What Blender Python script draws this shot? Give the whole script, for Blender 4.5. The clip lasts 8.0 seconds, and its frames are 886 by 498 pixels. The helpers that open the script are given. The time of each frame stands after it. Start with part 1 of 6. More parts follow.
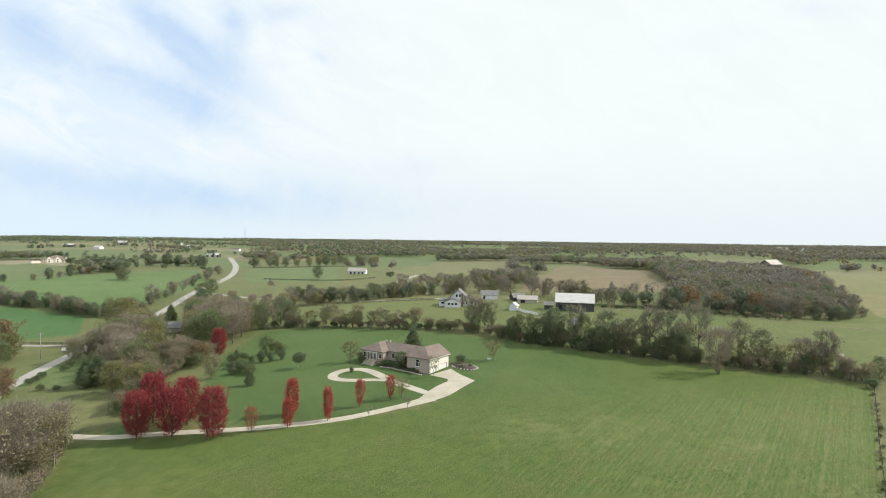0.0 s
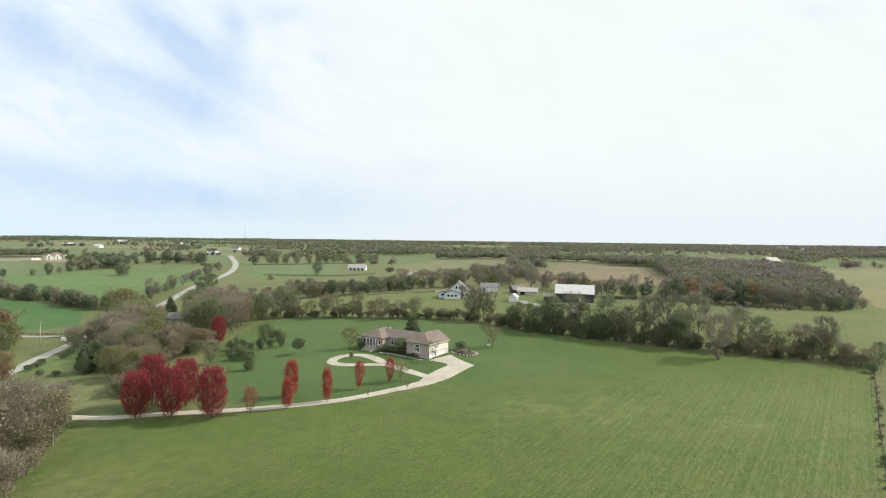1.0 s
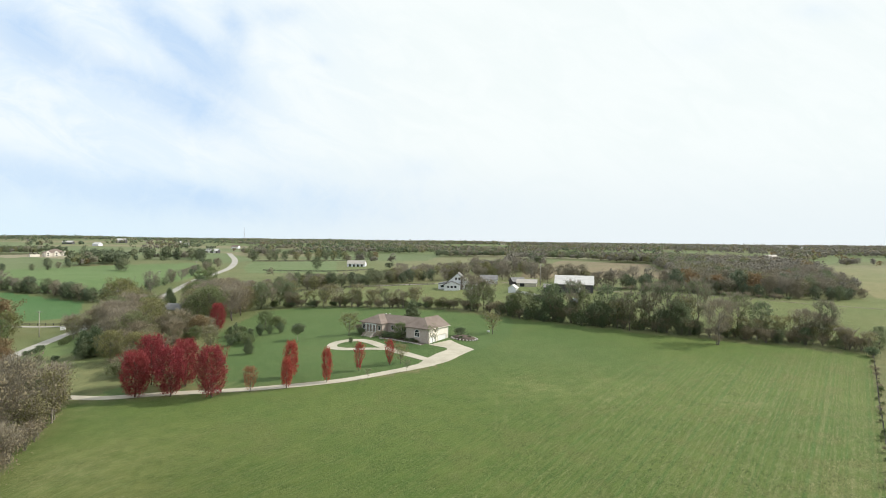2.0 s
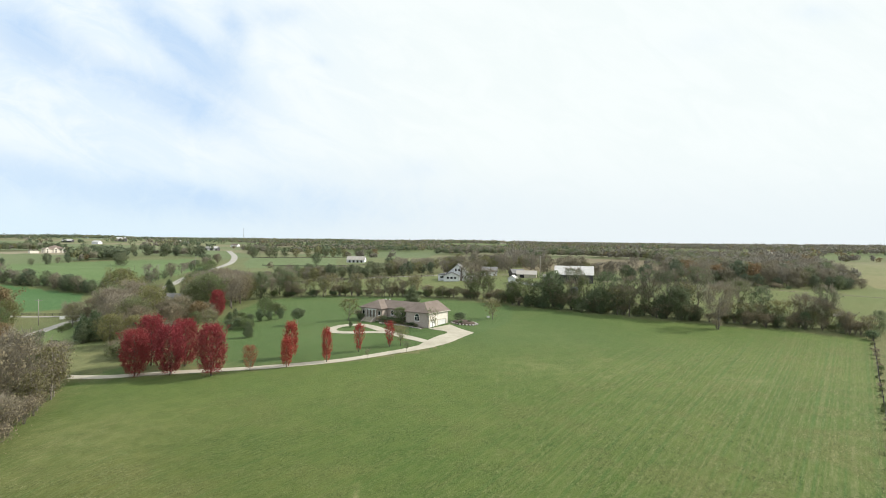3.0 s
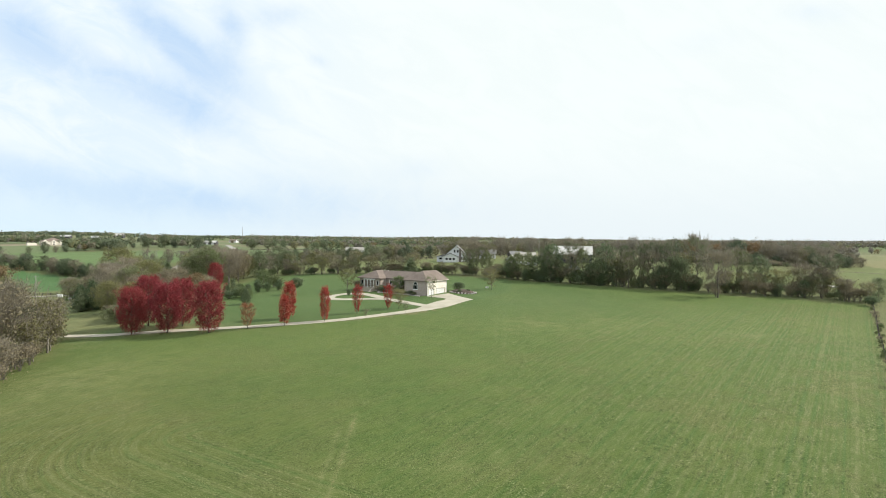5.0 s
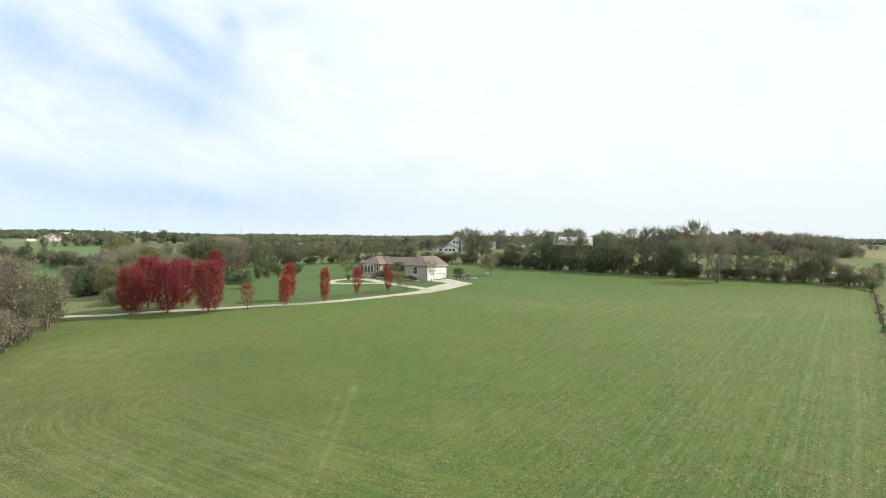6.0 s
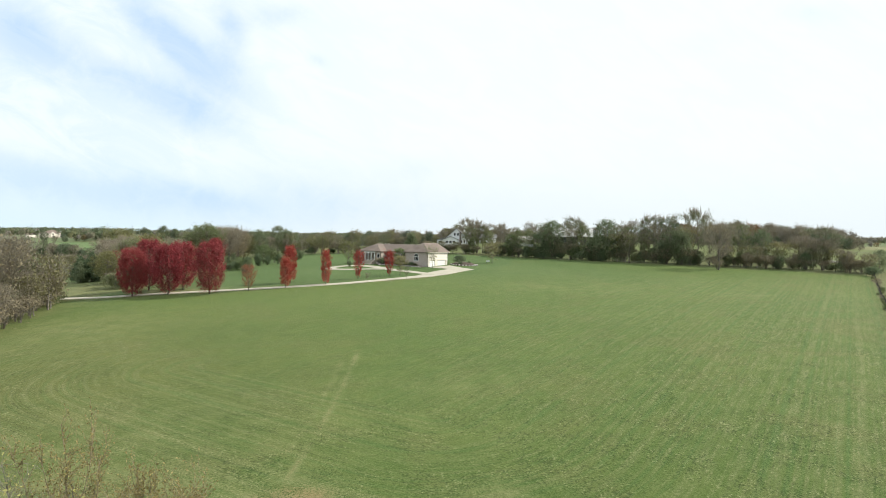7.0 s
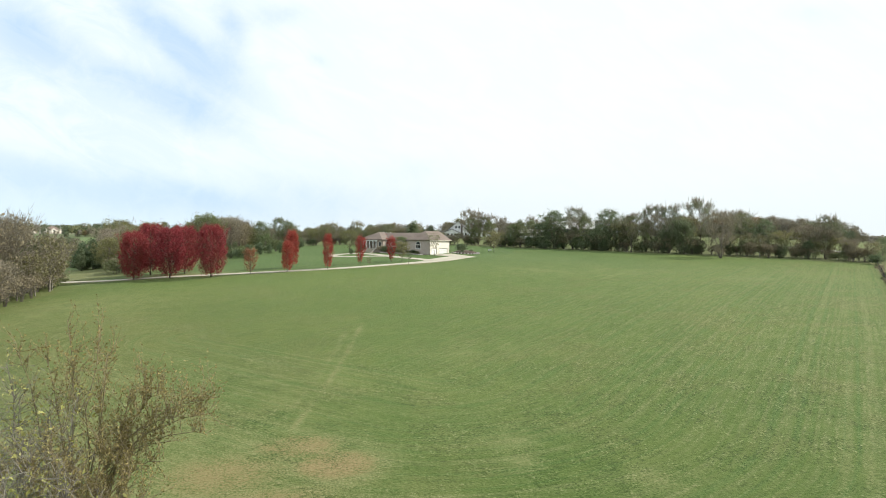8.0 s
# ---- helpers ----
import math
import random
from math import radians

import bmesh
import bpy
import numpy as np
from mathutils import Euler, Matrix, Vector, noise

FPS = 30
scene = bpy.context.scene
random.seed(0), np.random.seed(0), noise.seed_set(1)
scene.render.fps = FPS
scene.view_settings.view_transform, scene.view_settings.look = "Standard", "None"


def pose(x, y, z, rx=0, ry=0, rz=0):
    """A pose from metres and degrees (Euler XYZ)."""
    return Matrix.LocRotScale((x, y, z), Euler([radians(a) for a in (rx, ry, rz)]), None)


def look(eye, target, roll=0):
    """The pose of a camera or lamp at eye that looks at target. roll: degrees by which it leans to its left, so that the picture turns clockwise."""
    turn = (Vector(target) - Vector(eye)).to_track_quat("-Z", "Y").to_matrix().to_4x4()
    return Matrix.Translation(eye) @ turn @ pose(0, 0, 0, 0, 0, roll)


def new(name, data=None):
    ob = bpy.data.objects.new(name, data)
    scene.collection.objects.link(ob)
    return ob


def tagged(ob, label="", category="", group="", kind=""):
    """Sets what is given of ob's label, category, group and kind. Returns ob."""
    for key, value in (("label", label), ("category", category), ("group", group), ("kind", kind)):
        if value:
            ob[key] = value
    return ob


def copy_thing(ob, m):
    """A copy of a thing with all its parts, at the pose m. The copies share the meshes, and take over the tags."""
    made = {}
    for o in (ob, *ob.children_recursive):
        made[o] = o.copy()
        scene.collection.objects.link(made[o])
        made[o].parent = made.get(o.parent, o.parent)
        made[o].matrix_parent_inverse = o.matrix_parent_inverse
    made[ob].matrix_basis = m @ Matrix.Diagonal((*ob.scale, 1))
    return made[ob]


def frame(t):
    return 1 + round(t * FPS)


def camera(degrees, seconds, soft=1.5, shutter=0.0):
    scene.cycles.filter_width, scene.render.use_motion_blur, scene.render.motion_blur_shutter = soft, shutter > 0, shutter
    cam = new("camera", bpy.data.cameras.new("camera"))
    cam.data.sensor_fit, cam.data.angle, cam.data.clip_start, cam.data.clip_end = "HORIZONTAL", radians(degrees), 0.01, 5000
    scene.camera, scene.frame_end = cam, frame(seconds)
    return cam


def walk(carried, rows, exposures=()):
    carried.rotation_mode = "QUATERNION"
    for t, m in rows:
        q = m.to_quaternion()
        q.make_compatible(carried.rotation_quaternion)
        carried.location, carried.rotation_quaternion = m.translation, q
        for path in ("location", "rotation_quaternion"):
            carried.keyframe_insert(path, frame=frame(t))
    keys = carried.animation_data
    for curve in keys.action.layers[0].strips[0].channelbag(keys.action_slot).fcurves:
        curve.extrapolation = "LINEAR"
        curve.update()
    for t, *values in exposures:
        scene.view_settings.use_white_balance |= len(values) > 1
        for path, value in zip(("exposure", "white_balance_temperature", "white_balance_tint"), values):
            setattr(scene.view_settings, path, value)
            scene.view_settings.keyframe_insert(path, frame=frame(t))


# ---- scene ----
# ---- camera and its walk: a slow sinking from high over the field ----
cam = camera(76.2, 8.0, soft=0.95)
ROWS = [
    (0.0, 0.0, 0.0, 38.0, -0.90, -0.73, 0.0),
    (0.5, 0.12, -0.03, 35.64, -0.83, -0.73, 0.02),
    (1.0, 0.20, -0.06, 33.32, -0.79, -0.73, 0.0),
    (1.5, 0.14, -0.01, 30.96, -0.75, -0.73, -0.04),
    (3.0, 0.10, 0.01, 23.61, -0.62, -0.73, -0.11),
    (3.5, 0.27, 0.06, 21.20, -0.61, -0.71, -0.12),
    (4.0, 0.40, 0.14, 18.84, -0.61, -0.70, -0.15),
    (4.5, 0.35, 0.28, 16.42, -0.60, -0.68, -0.19),
    (6.0, 0.19, 0.42, 9.68, -0.61, -0.69, -0.29),
    (6.5, 0.10, 0.43, 7.58, -0.60, -0.71, -0.30),
    (7.0, -0.11, 0.53, 5.66, -0.61, -0.74, -0.31),
    (7.5, -0.34, 0.67, 3.84, -0.61, -0.77, -0.29),
    (8.0, -0.51, 0.86, 2.10, -0.62, -0.82, -0.27),
]
walk(cam, [(t, pose(x, y, z, 90 + pitch, roll, yaw)) for t, x, y, z, pitch, roll, yaw in ROWS],
     exposures=[(0.0, 0.0, 6540, 9.2), (3.0, 0.02, 6540, 8.8), (5.5, 0.04, 6540, 8.2), (8.0, 0.11, 6540, 7.8)])


# ---- world, sun ----
SUN_AZ, SUN_EL = 83.0, 39.0          # degrees from +y towards +x, and above the horizon
sun_way = Vector((math.sin(radians(SUN_AZ)) * math.cos(radians(SUN_EL)), math.cos(radians(SUN_AZ)) * math.cos(radians(SUN_EL)), math.sin(radians(SUN_EL))))
sun = new("sun", bpy.data.lights.new("sun", "SUN"))
sun.data.energy, sun.data.angle, sun.data.color = 4.4, radians(0.8), (1.0, 0.95, 0.87)
sun.matrix_world = look(sun_way * 300, (0, 0, 0))


class Net:
    """A small node network: nodes by type, links by socket name."""

    def __init__(self, tree):
        self.tree = tree
        tree.nodes.clear()

    def node(self, kind, links=None, operation=None, attribute=None):
        n = self.tree.nodes.new(kind)
        if operation:
            n.operation = operation
        if attribute:
            n.attribute_name = attribute
        for key, value in (links or {}).items():
            self.put(n.inputs[key], value)
        return n

    def put(self, socket, value):
        if isinstance(value, bpy.types.NodeSocket):
            self.tree.links.new(value, socket)
        else:
            socket.default_value = value

    def math(self, op, a, b=0.0, c=0.0):
        return self.node("ShaderNodeMath", {0: a, 1: b, 2: c}, operation=op).outputs[0]

    def vmath(self, op, a, b=(0, 0, 0)):
        n = self.node("ShaderNodeVectorMath", {0: a, 1: b}, operation=op)
        return n.outputs["Value"] if op in ("LENGTH", "DOT_PRODUCT", "DISTANCE") else n.outputs[0]

    def ramp(self, fac, lo, hi, to0=0.0, to1=1.0):
        n = self.node("ShaderNodeMapRange", {0: fac, 1: lo, 2: hi, 3: to0, 4: to1})
        n.interpolation_type = "SMOOTHSTEP"
        return n.outputs[0]

    def mix(self, fac, a, b, blend="MIX"):
        n = self.node("ShaderNodeMix")
        n.data_type, n.blend_type = "RGBA", blend
        self.put(n.inputs[0], fac)
        self.put(n.inputs[6], a)
        self.put(n.inputs[7], b)
        return n.outputs[2]

    def noise(self, vector, scale, detail=3.0, rough=0.55, distort=0.0):
        return self.node("ShaderNodeTexNoise", {"Vector": vector, "Scale": scale, "Detail": detail, "Roughness": rough, "Distortion": distort}).outputs["Fac"]


def rgb(r, g, b):
    return (r, g, b, 1.0)


world = bpy.data.worlds.new("sky")
scene.world = world
world.use_nodes = True
w = Net(world.node_tree)
sky = w.node("ShaderNodeTexSky")
sky.sky_type, sky.sun_disc, sky.sun_elevation, sky.sun_rotation = "NISHITA", False, radians(SUN_EL), radians(SUN_AZ)
way = w.node("ShaderNodeTexCoord").outputs["Generated"]
xyz = w.node("ShaderNodeSeparateXYZ", {0: way})
# the sky as a flat sheet ahead: how far to the side and how far up, for each metre forward
ahead = w.math("MAXIMUM", w.math("ABSOLUTE", xyz.outputs[1]), 0.25)
side_ = w.math("DIVIDE", xyz.outputs[0], ahead)
up_ = w.math("DIVIDE", xyz.outputs[2], ahead)
streak = w.node("ShaderNodeCombineXYZ", {0: w.math("ADD", w.math("MULTIPLY", side_, 1.8), w.math("MULTIPLY", up_, -0.9)), 1: w.math("ADD", w.math("MULTIPLY", side_, 2.2), w.math("MULTIPLY", up_, 4.6)), 2: 0.4}).outputs[0]
sheet = w.node("ShaderNodeCombineXYZ", {0: side_, 1: up_, 2: 0.7}).outputs[0]
billow = w.noise(sheet, 19.0, 9.0, 0.66, 0.3)
wisp = w.noise(streak, 3.2, 9.0, 0.62, 0.7)
ragged = w.math("SUBTRACT", w.math("ADD", w.math("MULTIPLY", billow, 0.5), w.math("MULTIPLY", wisp, 0.5)), 0.5)


def gap(x, z, slope, length, depth, amount):
    """How clear the sky is round one long break in the clouds."""
    c, s_ = math.cos(radians(slope)), math.sin(radians(slope))
    dx = w.math("ADD", side_, -x)
    dz = w.math("ADD", up_, -z)
    p = w.math("ADD", w.math("MULTIPLY", dx, c / length), w.math("MULTIPLY", dz, -s_ / length))
    q = w.math("ADD", w.math("MULTIPLY", dx, s_ / depth), w.math("MULTIPLY", dz, c / depth))
    d = w.math("SQRT", w.math("ADD", w.math("MULTIPLY", p, p), w.math("MULTIPLY", q, q)))
    return w.math("MULTIPLY", w.ramp(d, 1.9, 0.0), amount)


clear = 0.0
for spot in ((-0.57, 0.30, 24, 0.26, 0.085, 0.5), (-0.76, 0.37, 40, 0.10, 0.05, 0.5), (-0.66, 0.31, 22, 0.15, 0.035, 0.3), (-0.51, 0.39, 42, 0.13, 0.035, 0.6), (-0.42, 0.315, 32, 0.12, 0.030, 0.55), (-0.45, 0.245, 28, 0.09, 0.040, 0.6), (-0.375, 0.37, 75, 0.055, 0.028, 0.8), (-0.295, 0.395, -8, 0.06, 0.022, 0.6), (-0.22, 0.320, 25, 0.02, 0.010, 0.5), (-0.60, 0.085, 4, 0.32, 0.045, 0.75), (-0.80, 0.15, 20, 0.12, 0.03, 0.4), (-0.05, 0.135, 0, 0.06, 0.02, 0.3), (0.66, 0.415, 0, 0.06, 0.018, 0.4), (0.46, 0.36, -10, 0.07, 0.02, 0.2), (-0.20, 0.07, 2, 0.30, 0.05, 0.45), (-0.62, 0.200, 21, 0.26, 0.026, -0.95), (-0.60, 0.370, 34, 0.15, 0.024, -0.45)):
    clear = w.math("ADD", clear, gap(*spot))
clear = w.math("MULTIPLY", w.math("MULTIPLY", w.math("MAXIMUM", w.math("MINIMUM", clear, 1.0), 0.0), w.ramp(wisp, 0.30, 0.62, 1.05, 0.75)), w.ramp(w.math("ADD", clear, w.math("MULTIPLY", ragged, 3.4)), 0.0, 1.15, 0.3, 1.0))
low = w.ramp(up_, 0.20, 0.0)
left = w.ramp(side_, 0.05, -0.7)
haze = w.mix(left, rgb(8.9, 9.7, 10.2), rgb(7.9, 9.55, 10.7))
cloud = w.mix(w.ramp(wisp, 0.36, 0.62), w.mix(left, rgb(9.7, 10.4, 10.5), rgb(8.3, 9.6, 11.0)), w.mix(left, rgb(10.0, 10.6, 10.7), rgb(9.6, 10.4, 10.9)))
cloud = w.mix(w.math("MULTIPLY", low, 0.95), cloud, haze)
blue = w.mix(0.85, sky.outputs[0], rgb(6.4, 8.5, 11.4))
back = w.node("ShaderNodeBackground", {"Color": w.mix(clear, cloud, blue), "Strength": 0.093})
w.node("ShaderNodeOutputWorld", {"Surface": back.outputs[0]})

# ---- the lie of the land ----
BUMP_X, BUMP_Y, BUMP_R = (-200, -125, -60, 0, 60, 130), (0, 65, 120, 165, 215, 290), 58.0
BUMPS = np.array([
    [0.26, 1.25, 0.18, -2.12, 1.09, 1.63],
    [-0.05, -0.49, -0.21, -1.27, 2.46, 1.72],
    [-0.72, -2.33, 0.27, 0.93, -0.01, -1.53],
    [-1.62, -1.31, 1.79, 2.06, -0.02, 0.03],
    [-4.96, -1.0, -0.26, -2.19, -0.91, 2.58],
    [-8.01, -1.97, 0.82, 1.05, 1.37, 1.32]])


def land(x, y):
    """Height of the ground at x, y (numbers or arrays)."""
    x, y = np.asarray(x, float), np.asarray(y, float)
    z = -12 + 18 / (1 + np.exp(-np.clip((y - 165) / 55, -60, 60))) - 6.5 * np.exp(-(((x + 200) / 120) ** 2 + ((y - 450) / 150) ** 2) / 2)
    for j, b in enumerate(BUMP_Y):
        for i, a in enumerate(BUMP_X):
            z = z + BUMPS[j, i] * np.exp(-((x - a) ** 2 + (y - b) ** 2) / (2 * BUMP_R ** 2))
    d = np.hypot(x, y)
    z = z + np.clip((d - 330) / 400, 0, 1) * (2.2 * np.sin(x / 190 + 1.0) * np.sin(y / 240 + 0.5) + 1.6 * np.sin(x / 97 + y / 131))
    far = np.clip((d - 900) / 900, 0, 1)
    return z + far * far * (3 - 2 * far) * 14 + np.clip((d - 1800) / 2600, 0, 1) * 6


def on_land(x, y, up=0.0):
    return Vector((x, y, float(land(x, y)) + up))


def inside(poly, x, y):
    """Which of the points x, y (arrays) lie inside the outline."""
    res = np.zeros(np.shape(x), bool)
    for (x0, y0), (x1, y1) in zip(poly, poly[1:] + poly[:1]):
        cut = (y0 > y) != (y1 > y)
        res ^= cut & (x < (x1 - x0) * (y - y0) / ((y1 - y0) or 1e-9) + x0)
    return res


def spline(pts, step=1.5):
    """A smooth line through points of any dimension, at about even steps."""
    p = [np.array(q, float) for q in pts]
    p = [2 * p[0] - p[1]] + p + [2 * p[-1] - p[-2]]
    res = []
    for a, b, c, d in zip(p, p[1:], p[2:], p[3:]):
        n = max(2, int(np.linalg.norm(c[:2] - b[:2]) / step))
        for k in range(n):
            t = k / n
            res.append(0.5 * (2 * b + (c - a) * t + (2 * a - 5 * b + 4 * c - d) * t * t + (3 * b - a - 3 * c + d) * t ** 3))
    return np.array(res + [p[-2]])


# ---- materials ----
def material(name):
    mat = bpy.data.materials.new(name)
    mat.use_nodes = True
    return mat, Net(mat.node_tree)


def finish(net, color, rough=0.8, bump=None, strength=0.3, distance=0.02, metal=0.0, spec=0.3, alpha=None, sheen=0.0):
    n = net.node("ShaderNodeBsdfPrincipled", {"Base Color": color, "Roughness": rough, "Metallic": metal, "Specular IOR Level": spec, "Sheen Weight": sheen, "Sheen Roughness": 0.35, "Sheen Tint": rgb(0.62, 0.75, 0.32)})
    if bump is not None:
        net.put(n.inputs["Normal"], net.node("ShaderNodeBump", {"Height": bump, "Strength": strength, "Distance": distance}).outputs[0])
    net.node("ShaderNodeOutputMaterial", {"Surface": n.outputs[0]})


def surface(name, dark, light, scale, fine, rough=0.85, bump=0.3, distance=0.02, metal=0.0, spec=0.3, stretch=(1, 1, 1)):
    """A plain worn surface: colour varies at two scales, with fine relief and a tone of its own for each piece."""
    mat, n = material(name)
    co = n.vmath("MULTIPLY", n.node("ShaderNodeTexCoord").outputs["Object"], stretch)
    big, small = n.noise(co, scale, 4.0), n.noise(co, fine, 3.0)
    tone = n.node("ShaderNodeObjectInfo").outputs["Random"]
    f = n.math("ADD", n.math("MULTIPLY", big, 0.55), n.math("ADD", n.math("MULTIPLY", small, 0.35), n.math("MULTIPLY", tone, 0.12)))
    col = n.mix(n.ramp(f, 0.3, 0.72), rgb(*dark), rgb(*light))
    finish(n, col, rough, small, bump, distance, metal, spec)
    return mat


def leafy(name, tones, glow=0.35, rough=0.6, each=1.0, span=0.45, detail=2.0):
    """Leaves: three tones mixed leaf by leaf (as far as each says), clump by clump and tree by tree, letting light through."""
    mat, n = material(name)
    leaf = n.node("ShaderNodeNewGeometry").outputs["Random Per Island"]
    tree = n.node("ShaderNodeObjectInfo").outputs["Random"]
    patch = n.noise(n.node("ShaderNodeTexCoord").outputs["Object"], span, detail)
    col = n.mix(n.ramp(n.math("ADD", n.math("MULTIPLY", leaf, each), n.math("MULTIPLY", patch, 1.0 - each)), 0.1 + 0.25 * (1 - each), 0.9 - 0.25 * (1 - each)), rgb(*tones[0]), rgb(*tones[1]))
    col = n.mix(n.ramp(n.math("ADD", n.math("MULTIPLY", tree, 0.7), n.math("MULTIPLY", patch, 0.5)), 0.3, 1.0, 0.0, 0.8), col, rgb(*tones[2]))
    face = n.node("ShaderNodeBsdfPrincipled", {"Base Color": col, "Roughness": rough, "Specular IOR Level": 0.2})
    through_leaf = n.node("ShaderNodeBsdfTranslucent", {"Color": col})
    both = n.node("ShaderNodeMixShader", {0: glow, 1: face.outputs[0], 2: through_leaf.outputs[0]})
    n.node("ShaderNodeOutputMaterial", {"Surface": both.outputs[0]})
    return mat


def grass_material():
    mat, n = material("grass")
    co = n.node("ShaderNodeNewGeometry").outputs["Position"]
    tint = n.node("ShaderNodeAttribute", attribute="tint").outputs["Color"]
    mown = n.node("ShaderNodeAttribute", attribute="mown").outputs["Fac"]
    phase = n.node("ShaderNodeAttribute", attribute="phase").outputs["Fac"]
    worn = n.node("ShaderNodeAttribute", attribute="worn").outputs["Fac"]
    big, mid, fine = n.noise(co, 0.035, 4.0), n.noise(co, 0.35, 4.0), n.noise(co, 4.0, 4.0, 0.65)
    band = n.node("ShaderNodeTexNoise")
    band.noise_dimensions = "1D"
    n.put(band.inputs["W"], n.math("MULTIPLY", phase, 1.25))
    n.put(band.inputs["Scale"], 1.0)
    n.put(band.inputs["Detail"], 3.0)
    along = band.outputs["Fac"]
    rows = n.node("ShaderNodeCombineXYZ", {0: n.math("MULTIPLY", phase, 2.2), 1: n.math("MULTIPLY", n.vmath("DOT_PRODUCT", co, (0.59, 0.807, 0.0)), 0.30), 2: 0.0}).outputs[0]
    swath = n.noise(rows, 1.0, 4.0, 0.65)
    col = n.mix(n.ramp(big, 0.3, 0.7), n.mix(1.0, tint, rgb(0.86, 0.92, 0.85), "MULTIPLY"), n.mix(1.0, tint, rgb(1.14, 1.06, 1.1), "MULTIPLY"))
    col = n.mix(n.ramp(mid, 0.3, 0.72), n.mix(1.0, col, rgb(0.88, 0.93, 0.9), "MULTIPLY"), n.mix(1.0, col, rgb(1.12, 1.06, 1.08), "MULTIPLY"))
    broken = n.ramp(swath, 0.36, 0.60, 0.35, 1.0)
    stripe = n.math("MULTIPLY", n.math("MULTIPLY", n.ramp(along, 0.44, 0.60), mown), broken)
    col = n.mix(n.math("MULTIPLY", stripe, 0.54), col, rgb(0.160, 0.168, 0.074))
    lush = n.math("MULTIPLY", n.ramp(along, 0.46, 0.34), mown)
    col = n.mix(n.math("MULTIPLY", lush, 0.50), col, rgb(0.060, 0.118, 0.036))
    clump = n.noise(n.vmath("MULTIPLY", co, (1.0, 0.6, 1.0)), 2.6, 3.0, 0.6)
    tuft = n.noise(co, 6.5, 3.0, 0.7)
    blade = n.noise(n.vmath("MULTIPLY", co, (0.7, 1.3, 1.0)), 17.0, 2.0, 0.6)
    # dull olive patches where the aftermath is thin, fresh green where it is thick
    thin = n.math("MULTIPLY", n.ramp(n.noise(co, 0.11, 5.0, 0.62), 0.47, 0.66), n.math("ADD", n.math("MULTIPLY", mown, 0.5), 0.08))
    col = n.mix(n.math("MULTIPLY", thin, 0.8), col, rgb(0.140, 0.126, 0.050))
    rough_spot = n.ramp(n.noise(co, 0.22, 4.0, 0.6), 0.38, 0.60, 0.35, 1.0)
    dash = n.noise(n.node("ShaderNodeCombineXYZ", {0: n.math("MULTIPLY", phase, 3.4), 1: n.math("MULTIPLY", n.vmath("DOT_PRODUCT", co, (0.59, 0.807, 0.0)), 0.9), 2: 3.0}).outputs[0], 1.0, 4.0, 0.7)
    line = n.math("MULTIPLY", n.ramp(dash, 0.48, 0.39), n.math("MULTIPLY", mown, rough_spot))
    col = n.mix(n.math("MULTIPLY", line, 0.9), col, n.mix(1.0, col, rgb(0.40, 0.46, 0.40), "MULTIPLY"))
    straw = n.math("MULTIPLY", n.math("MULTIPLY", n.ramp(swath, 0.47, 0.64), n.ramp(tuft, 0.50, 0.58)), n.math("ADD", n.math("MULTIPLY", mown, 0.9), 0.1))
    col = n.mix(n.math("MULTIPLY", straw, 0.55), col, rgb(0.262, 0.255, 0.132))
    # dark flecks: the shade down between grass tufts, put into the colour
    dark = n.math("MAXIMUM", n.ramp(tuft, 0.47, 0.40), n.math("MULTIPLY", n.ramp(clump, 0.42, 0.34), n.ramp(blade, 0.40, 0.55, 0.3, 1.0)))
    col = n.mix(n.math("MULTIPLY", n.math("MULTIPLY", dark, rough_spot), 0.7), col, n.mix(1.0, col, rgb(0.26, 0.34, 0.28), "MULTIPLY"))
    pale = n.math("MULTIPLY", n.ramp(clump, 0.50, 0.62), n.ramp(tuft, 0.54, 0.62))
    col = n.mix(n.math("MULTIPLY", n.math("MULTIPLY", pale, rough_spot), n.math("ADD", n.math("MULTIPLY", mown, 0.75), 0.22)), col, rgb(0.29, 0.295, 0.155))
    grain = n.math("SUBTRACT", n.math("ADD", n.math("MULTIPLY", mid, 0.45), n.math("MULTIPLY", tuft, 0.55)), 0.5)
    dry = n.math("MULTIPLY", worn, n.ramp(n.math("ADD", grain, n.math("MULTIPLY", worn, 0.08)), -0.08, 0.14))
    col = n.mix(dry, col, n.mix(n.ramp(worn, 0.45, 0.75), rgb(0.215, 0.210, 0.098), rgb(0.235, 0.172, 0.088)))
    finish(n, col, 0.9, n.math("ADD", clump, n.math("MULTIPLY", tuft, 0.9)), 0.6, 0.12, spec=0.12, sheen=0.24)
    return mat


def shingle_material(name, dark, light):
    mat, n = material(name)
    co = n.node("ShaderNodeTexCoord").outputs["Object"]
    z = n.node("ShaderNodeSeparateXYZ", {0: co}).outputs[2]
    course = n.math("FRACT", n.math("MULTIPLY", z, 14.0))
    big, small = n.noise(co, 0.5, 3.0), n.noise(n.vmath("MULTIPLY", co, (1, 1, 6)), 5.0, 3.0)
    f = n.math("ADD", n.math("MULTIPLY", big, 0.5), n.math("MULTIPLY", small, 0.5))
    col = n.mix(n.ramp(f, 0.32, 0.68), rgb(*dark), rgb(*light))
    col = n.mix(n.math("MULTIPLY", n.ramp(course, 0.25, 0.0), 0.35), col, rgb(dark[0] * 0.6, dark[1] * 0.6, dark[2] * 0.6))
    finish(n, col, 0.9, course, 0.5, 0.02, spec=0.15)
    return mat


